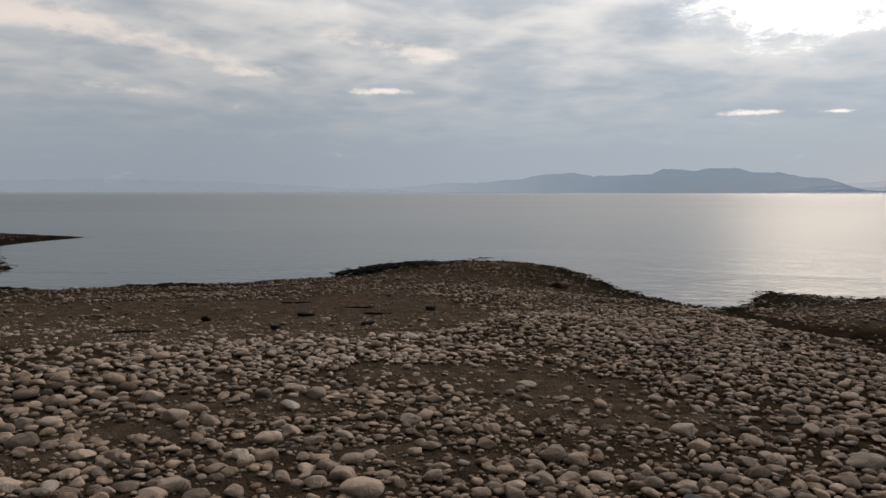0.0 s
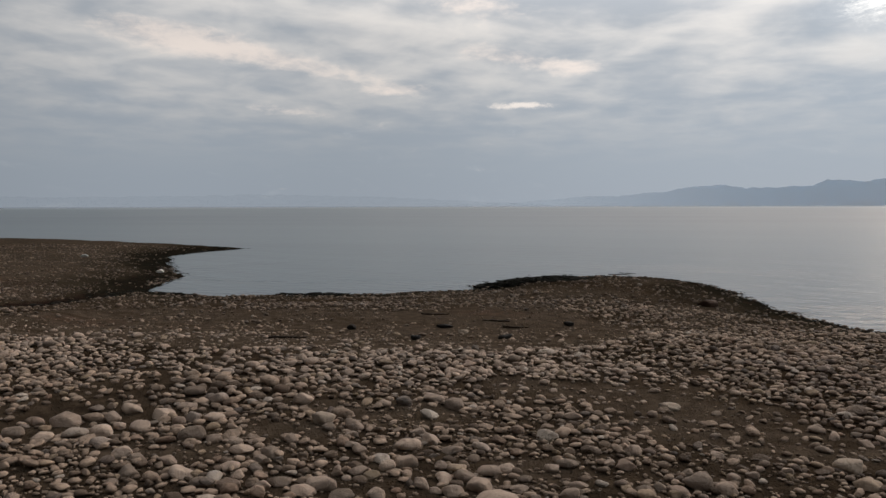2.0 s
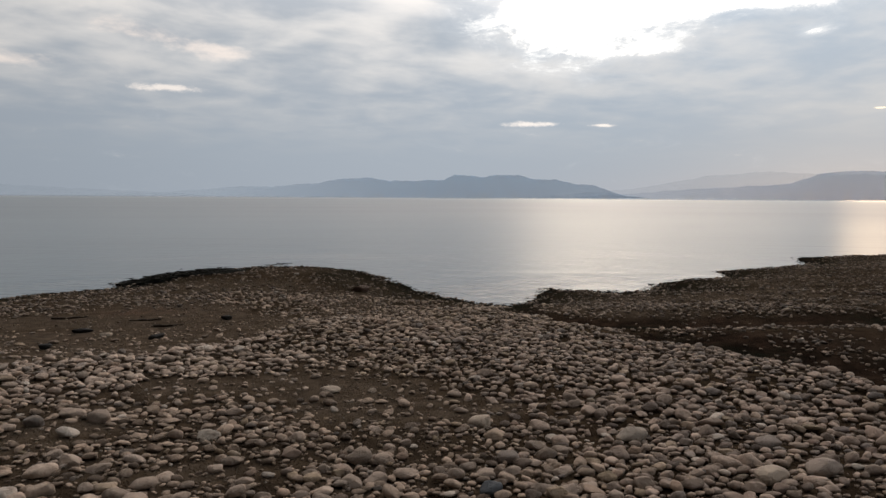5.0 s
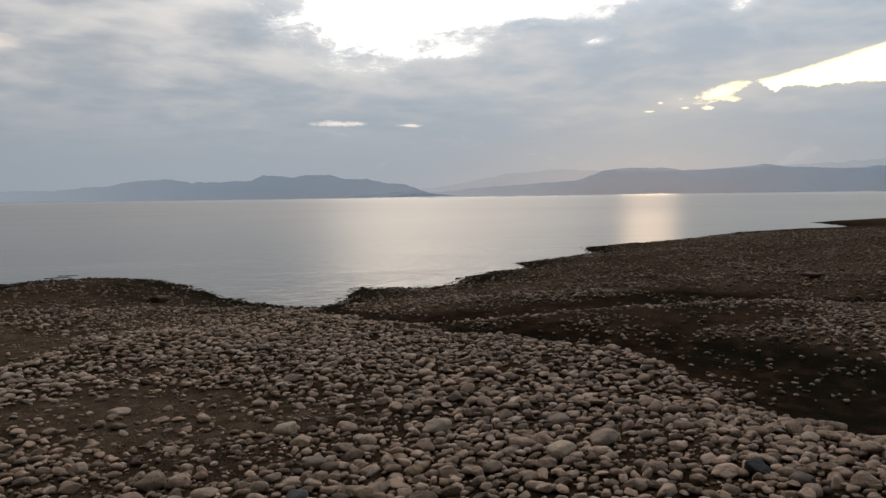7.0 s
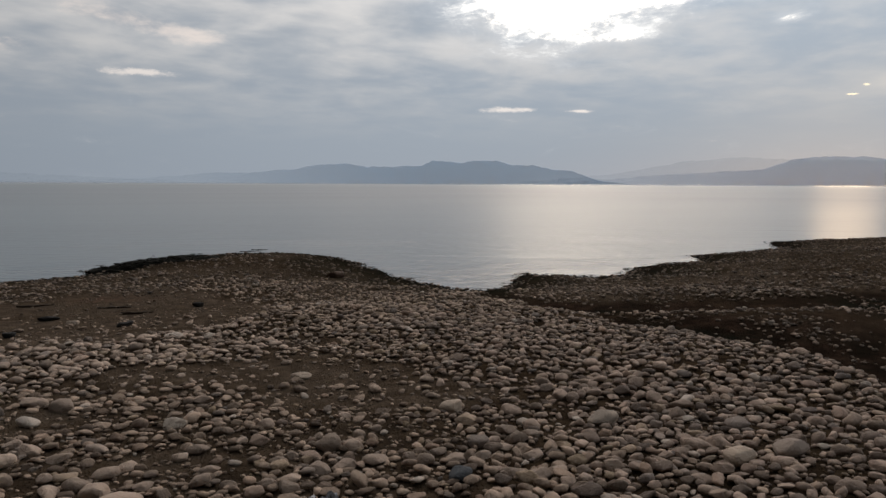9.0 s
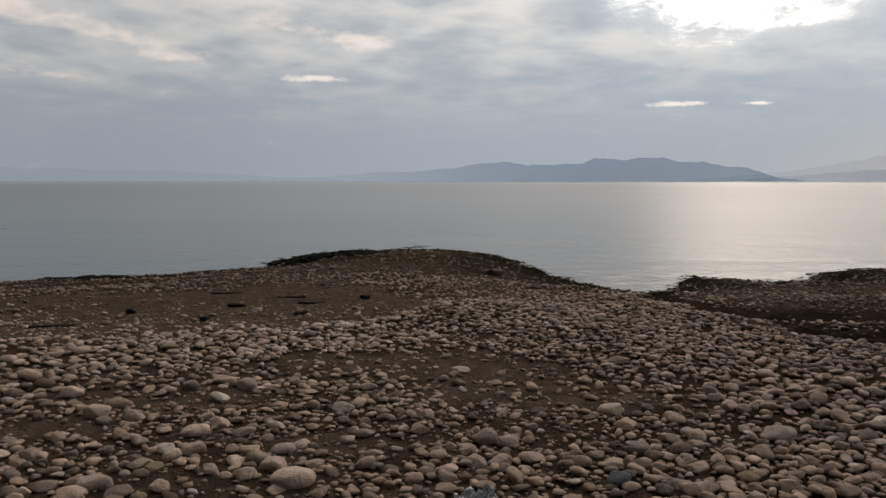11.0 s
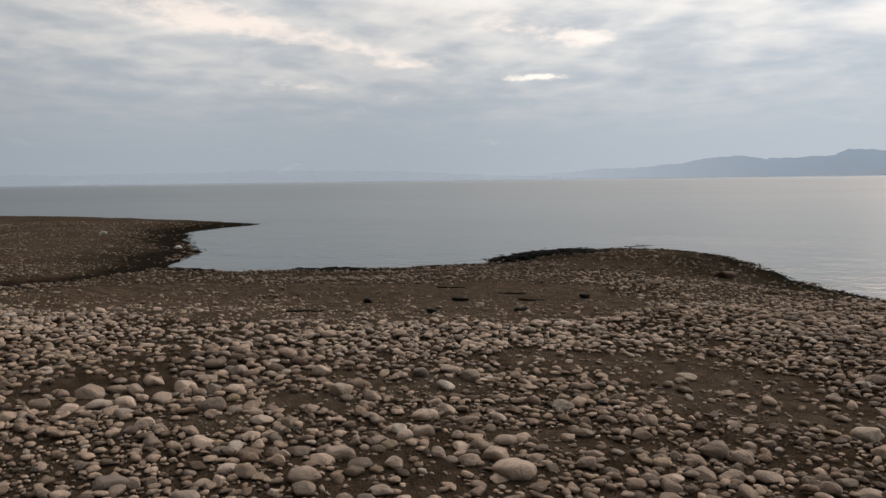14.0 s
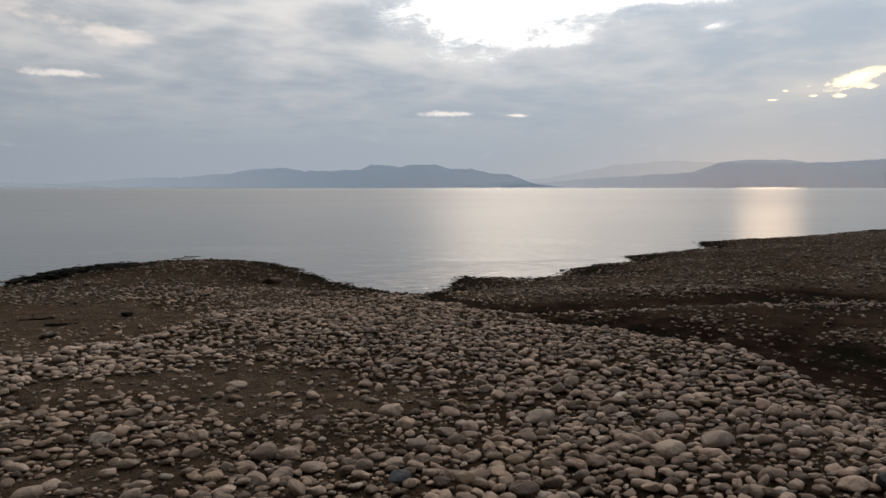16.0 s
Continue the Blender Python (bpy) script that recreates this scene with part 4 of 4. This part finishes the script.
near = np.concatenate([
    scatter(2000, 2.3, 5.6, -58, 74, 0.11, 0.20, 0.125, 0.22, 0.64, TAKEN, 1.0, loose),
    scatter(2600, 2.3, 5.6, -58, 74, 0.07, 0.13, 0.092, 0.22, 0.6, TAKEN, 1.0, filling),
    scatter(11500, 2.3, 5.6, -58, 74, 0.04, 0.105, 0.070, 0.30, 0.58, TAKEN, 1.0, filling),
    scatter(18000, 2.3, 5.6, -58, 74, 0.022, 0.055, 0.036, 0.30, 0.66, TAKEN, 0.9),
    scatter(9000, 2.3, 6.6, -45, 60, 0.015, 0.05, 0.026, 0.35, 0.9, TAKEN, 1.0, gravel),
])
middle = np.concatenate([
    scatter(3200, 5.6, 13.0, -56, 74, 0.10, 0.17, 0.115, 0.22, 0.68, TAKEN),
    scatter(9000, 6.6, 12.5, -48, 12, 0.018, 0.06, 0.034, 0.35, 0.9, TAKEN, 1.0, gravel),
    scatter(6500, 5.6, 13.0, -56, 74, 0.07, 0.13, 0.09, 0.22, 0.64, TAKEN),
    scatter(40000, 5.6, 13.0, -56, 74, 0.04, 0.105, 0.072, 0.28, 0.62, TAKEN),
])
far = np.concatenate([
    scatter(110000, 13.0, 36.0, -54, 74, 0.05, 0.18, 0.085, 0.32, 0.80, TAKEN),
    scatter(60000, 11.0, 26.0, -45, 50, 0.05, 0.16, 0.08, 0.35, 0.8, TAKEN, 1.0, shallows),
])
behind = np.concatenate([
    scatter(500, 0.25, 2.3, -58, 74, 0.10, 0.22, 0.12, 0.22, 0.66, TAKEN),
    scatter(3500, 0.25, 2.3, -58, 74, 0.05, 0.12, 0.08, 0.28, 0.6, TAKEN),
    scatter(2600, 0.25, 6.0, 74, 304, 0.10, 0.22, 0.12, 0.22, 0.66, TAKEN),
    scatter(22000, 0.25, 6.0, 74, 304, 0.055, 0.12, 0.085, 0.26, 0.62, TAKEN),
    scatter(15000, 6.0, 13.0, 74, 304, 0.09, 0.22, 0.12, 0.22, 0.66, TAKEN),
])



def paler(rows):
    """The crest of the berm in front of the sand carries the palest cobbles."""
    x, y, _ = rows.T
    return RNG.uniform(0, 1, len(rows)) < 0.85 * smooth(5.5, 6.2, y) * smooth(8.8, 8.2, y) * smooth(1.4, -0.4, x)


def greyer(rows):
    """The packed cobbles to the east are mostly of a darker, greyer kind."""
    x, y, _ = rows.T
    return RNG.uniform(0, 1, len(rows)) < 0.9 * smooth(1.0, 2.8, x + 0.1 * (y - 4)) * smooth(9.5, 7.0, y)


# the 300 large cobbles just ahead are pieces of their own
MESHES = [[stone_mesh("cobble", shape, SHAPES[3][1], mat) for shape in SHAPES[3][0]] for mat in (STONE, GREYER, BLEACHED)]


def place_cobble(x, y, z, turn, size, tone, kind):
    ob = new("cobble", MESHES[int(tone)][kind])
    ob.parent = ground
    ob.matrix_basis = Matrix.Translation((x, y, z)) @ Matrix(turn.tolist()).to_4x4() @ Matrix.Diagonal((*size, 1))


laid = np.array(LAID)
for (x, y, length, thick), turn in zip(LAID, turns(len(laid), 0.35)):
    kind = int(RNG.integers(0, KINDS))
    span = np.ptp(SHAPES[3][0][kind], axis=0)
    size = np.array([length * 1.06, length * RNG.uniform(0.68, 0.86), thick]) / span
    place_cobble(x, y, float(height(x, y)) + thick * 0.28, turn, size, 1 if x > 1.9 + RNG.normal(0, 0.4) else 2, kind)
big = near[:, 2] > 0.10
ahead = big & (near[:, 1] > 2.6) & (near[:, 0] > -2.6) & (near[:, 0] < 3.6)
order = np.argsort(np.hypot(near[:, 0], near[:, 1]) + np.where(ahead, 0, 1000))[:300 - len(LAID)]
picked = np.zeros(len(near), bool)
picked[order] = True
chosen = near[picked]
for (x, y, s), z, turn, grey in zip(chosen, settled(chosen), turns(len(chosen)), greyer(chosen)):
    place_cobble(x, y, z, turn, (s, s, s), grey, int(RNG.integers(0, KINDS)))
rest = near[~picked]
grey = greyer(rest)
large, small = rest[:, 2] > 0.098, (rest[:, 2] <= 0.098) & (rest[:, 2] > 0.032)
joined_stones("shingle", "beige river cobbles packed on the near beach", rest[large & ~grey], 3, STONE)
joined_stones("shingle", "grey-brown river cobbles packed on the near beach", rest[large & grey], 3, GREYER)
joined_stones("shingle", "small beige pebbles between the near cobbles", rest[small & ~grey], 2, STONE)
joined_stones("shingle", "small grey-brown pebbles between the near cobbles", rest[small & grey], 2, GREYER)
joined_stones("shingle", "fine gravel between the near cobbles", rest[rest[:, 2] <= 0.032], 1, STONE)
dirty = dusty_zone(middle[:, 0], middle[:, 1])
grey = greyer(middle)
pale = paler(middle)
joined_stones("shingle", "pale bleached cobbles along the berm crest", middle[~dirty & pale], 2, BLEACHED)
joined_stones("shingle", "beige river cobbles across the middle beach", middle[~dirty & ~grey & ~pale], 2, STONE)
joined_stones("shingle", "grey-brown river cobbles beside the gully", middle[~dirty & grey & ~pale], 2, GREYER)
joined_stones("shingle", "small dusty stones behind the sand and in the gully", middle[dirty & (middle[:, 2] > 0.062)], 2, DUSTY)
joined_stones("shingle", "fine dusty gravel behind the sand and in the gully", middle[dirty & (middle[:, 2] <= 0.062)], 1, DUSTY)
joined_stones("shingle", "scattered dusty stones on the spits and far banks", far, 1, DUSTY)
joined_stones("shingle", "cobbles on the beach behind", behind, 1, STONE)


# ---------------------------------------------------------------- weed along the waterline
def make_weed():
    """Clumps of stranded weed and floating bits along the water's edge."""
    shapes, faces = SHAPES[1]
    rng = np.random.default_rng(5)
    rows, creek, bank = [], [], []
    for (ax, ay), (bx, by) in zip(OUTLINE[3:40], OUTLINE[4:41]):
        span = math.hypot(bx - ax, by - ay)
        n = int(span * 62)
        s = rng.uniform(0, 1, n)
        rows.append(np.stack([ax + s * (bx - ax) + rng.normal(0, 0.22, n), ay + s * (by - ay) + rng.normal(0, 0.22, n)], 1))
    for cx, cy, rx, ry, n in ((-2.4, 18.5, 0.7, 1.0, 1100), (-13.4, 19.6, 1.0, 1.9, 1200), (-18.6, 30.6, 1.4, 1.0, 500), (0.4, 20.7, 1.2, 0.3, 400), (-2.9, 17.7, 0.35, 0.6, 700)):
        rows.append(np.stack([rng.normal(cx, rx, n), rng.normal(cy, ry, n)], 1))
    for (ax, ay), (bx, by) in zip(CREEK[:4], CREEK[1:5]):
        n = int(math.hypot(bx - ax, by - ay) * 60)
        s = rng.uniform(0, 1, n)
        creek.append(np.stack([ax + s * (bx - ax) + rng.normal(0, 0.12, n), ay + s * (by - ay) + rng.normal(0, 0.12, n)], 1))
    for cx, cy, n in ((-2.6, 17.7, 260), (-2.2, 18.2, 260), (-1.6, 18.6, 240), (-1.4, 19.3, 200)):
        bank.append(np.stack([rng.normal(cx, 0.30, n), rng.normal(cy, 0.30, n)], 1))
    # a ridge of drift weed between the spits
    for cx, cy, n in ((-7.55, 14.95, 40), (-7.25, 15.05, 50), (-6.95, 15.15, 70), (-6.65, 15.2, 80), (-6.45, 15.3, 50), (-6.1, 15.4, 12), (-10.0, 14.75, 40), (-10.6, 14.8, 40)):
        bank.append(np.stack([rng.normal(cx, 0.16, n), rng.normal(cy, 0.09, n)], 1))
    xy = np.concatenate(rows)
    d = shore_distance(xy[:, 0], xy[:, 1])
    xy = xy[(d > -0.22) & (d < 1.1) & (value_noise(xy[:, 0], xy[:, 1], 0.8, 77) > -0.5)]
    creek, bank = np.concatenate(creek), np.concatenate(bank)
    size = np.exp(rng.normal(math.log(0.036), 0.5, len(xy) + len(creek) + len(bank)))
    size[len(xy) + len(creek):] *= 2.2
    xy = np.concatenate([xy, creek, bank])
    z = np.maximum(height(xy[:, 0], xy[:, 1]), WATER_Z) + size * 0.06
    z = z + np.where((xy[:, 0] < -6.0) & (xy[:, 0] > -7.7) & (np.arange(len(xy)) >= len(xy) - len(bank)), rng.uniform(0, 0.035, len(xy)), 0)
    z = z + np.where((xy[:, 0] > -4.0) & (np.arange(len(xy)) >= len(xy) - len(bank)), rng.uniform(0, 0.12, len(xy)), 0)
    verts, polys, start = [], [], 0
    for (px, py), s, pz in zip(xy, size, z):
        v = shapes[int(rng.integers(0, KINDS))] * np.array([s * 1.5, s, s * 0.45]) * (1 + rng.normal(0, 0.13, (12, 1)))
        a = rng.uniform(0, 6.28)
        v = np.stack([v[:, 0] * math.cos(a) - v[:, 1] * math.sin(a) + px, v[:, 0] * math.sin(a) + v[:, 1] * math.cos(a) + py, v[:, 2] + pz], 1)
        verts.append(v)
        polys.append(faces + start)
        start += 12
    ob = sheet_object("stranded_weed", np.concatenate(verts), np.concatenate(polys), WEED)
    ob.data.polygons.foreach_set("use_smooth", np.zeros(len(ob.data.polygons), bool))
    return tagged(ob, "black stranded water weed in clumps along the waterline", "weed", kind="stuff")


make_weed()


def make_weed_bank():
    """A low matted bank of weed and mud along the western edge of the middle spit."""
    line = np.array([(-3.35, 17.45), (-2.9, 17.75), (-2.2, 18.15), (-1.5, 18.75), (-1.0, 19.6), (-0.5, 20.4)])
    along = np.r_[0, np.cumsum(np.hypot(*np.diff(line, axis=0).T))]
    rows, cols = 90, 17
    s, v = np.meshgrid(np.linspace(0, along[-1], rows), np.linspace(-1, 1, cols), indexing="ij")
    px, py = np.interp(s, along, line[:, 0]), np.interp(s, along, line[:, 1])
    half = 0.62 * np.minimum(1, 0.25 + s / 0.6) * smooth(along[-1], along[-1] - 1.0, s) + 0.04
    x = px - 0.62 * v * half + 0.05 * value_noise(px * 3, v * 3, 1.0, 55)
    y = py + 0.78 * v * half + 0.05 * value_noise(py * 3, v * 3, 1.0, 56)
    ragged = 0.8 + 0.22 * value_noise(x, y, 2.6, 57) + 0.4 * value_noise(x, y, 9.0, 58)
    top = np.maximum(height(x, y), WATER_Z) + 0.085 * (1 - np.abs(v) ** 6) * ragged * smooth(along[-1], along[-1] - 1.4, s)
    z = np.where(np.abs(v) > 0.98, WATER_Z - 0.05, top)
    i, j = (k.ravel() for k in np.meshgrid(np.arange(rows - 1), np.arange(cols - 1), indexing="ij"))
    ob = sheet_object("weed_bank", np.stack([x, y, z], -1).reshape(-1, 3), np.stack([i * cols + j, (i + 1) * cols + j, (i + 1) * cols + j + 1, i * cols + j + 1], 1), WEED)
    return tagged(ob, "low matted bank of black weed and mud at the spit", "weed bank")


make_weed_bank()


# ---------------------------------------------------------------- sticks
def make_stick(name, label, mat, x, y, z, length, thick, turn, seed):
    """A bent, tapered stick of driftwood lying level, with a stub of a side branch."""
    rng = np.random.default_rng(seed)

    def limb(title, start, way, reach, radius):
        bm = bmesh.new()
        rings, side = [], Vector((-way.y, way.x, 0)).normalized()
        for k in range(10):
            s = k / 9
            mid = start + way * reach * s + side * (0.05 * reach * math.sin(s * 5 + seed) + rng.normal(0, 0.25) * radius) + Vector((0, 0, rng.normal(0, 0.2) * radius))
            r = radius * (1 - 0.6 * s) * rng.uniform(0.75, 1.25)
            rings.append([bm.verts.new(mid + side * (r * math.cos(a)) + Vector((0, 0, r * math.sin(a)))) for a in np.linspace(0, 2 * math.pi, 7)[:6]])
        for lower, upper in zip(rings, rings[1:]):
            for i in range(6):
                bm.faces.new((lower[i], lower[(i + 1) % 6], upper[(i + 1) % 6], upper[i]))
        bm.faces.new(rings[0][::-1])
        bm.faces.new(rings[-1])
        bm.normal_update()
        mesh = bpy.data.meshes.new(title)
        bm.to_mesh(mesh)
        bm.free()
        mesh.polygons.foreach_set("use_smooth", np.ones(len(mesh.polygons), bool))
        mesh.materials.append(mat)
        return new(title, mesh)

    ob = limb(name, Vector((-length / 2, 0, 0)), Vector((1, 0, 0)), length, thick / 2)
    ob.matrix_world = pose(x, y, z, 0, 0, turn)
    limb("side_branch", Vector((length * 0.1, 0, 0)), Vector((0.8, 0.6, 0)), length * 0.25, thick / 3).parent = ob
    return tagged(ob, label, "stick", group="driftwood sticks")


for x, y, length, thick, turn, label in (
    (-2.70, 10.61, 0.46, 0.035, 8, "long dark driftwood stick on the sand strip"),
    (-1.66, 10.33, 0.42, 0.040, -6, "bent dark driftwood stick on the sand strip"),
    (-1.31, 9.87, 0.40, 0.045, 3, "thick dark driftwood stick half sunk in sand"),
    (-4.03, 8.10, 0.50, 0.040, 20, "dark driftwood stick at the foot of the berm"),
):
    make_stick("driftwood_stick", label, DRIFTWOOD, x, y, float(height(x, y)) + thick * 0.3, length, thick, turn, int(length * 100))
make_stick("floating_stick", "thin dark stick floating off the spit", DRIFTWOOD, 0.35, 21.95, WATER_Z + 0.006, 0.7, 0.03, -6, 5)
make_stick("floating_stick", "thin dark branch floating beside another off the spit", DRIFTWOOD, 0.60, 22.4, WATER_Z + 0.006, 0.5, 0.03, -10, 9)


# ---------------------------------------------------------------- litter
def make_wrapper():
    """A crumpled thin plastic wrapper caught between the stones."""
    mat, tree, shader, _ = material("thin_plastic")
    crease = noise_of(tree, place_of(tree), 60.0, 3.0, 0.6)
    put(tree, mixed(tree, crease.step(0.4, 0.65), (0.15, 0.145, 0.145), (0.30, 0.29, 0.29)), shader.inputs["Base Color"])
    shader.inputs["Roughness"].default_value = 0.25
    shader.inputs["Transmission Weight"].default_value = 0.3
    rng = np.random.default_rng(3)
    bm = bmesh.new()
    bmesh.ops.create_grid(bm, x_segments=14, y_segments=9, size=0.5)
    for v in bm.verts:
        fold = 0.16 * math.sin(v.co.x * 13 + v.co.y * 5) + 0.10 * math.sin(v.co.y * 17 - v.co.x * 4) + rng.normal(0, 0.05)
        v.co = Vector((v.co.x * 0.23 + rng.normal(0, 0.002), v.co.y * 0.13 + rng.normal(0, 0.002), fold * 0.13))
    bmesh.ops.solidify(bm, geom=bm.faces[:], thickness=0.0012)
    mesh = bpy.data.meshes.new("plastic_wrapper")
    bm.to_mesh(mesh)
    bm.free()
    mesh.materials.append(mat)
    ob = new("plastic_wrapper", mesh)
    ob.matrix_world = pose(0.37, 3.31, float(height(0.37, 3.31)) + 0.05, 8, 4, 25)
    return tagged(ob, "crumpled clear plastic wrapper caught between cobbles", "litter")


make_wrapper()
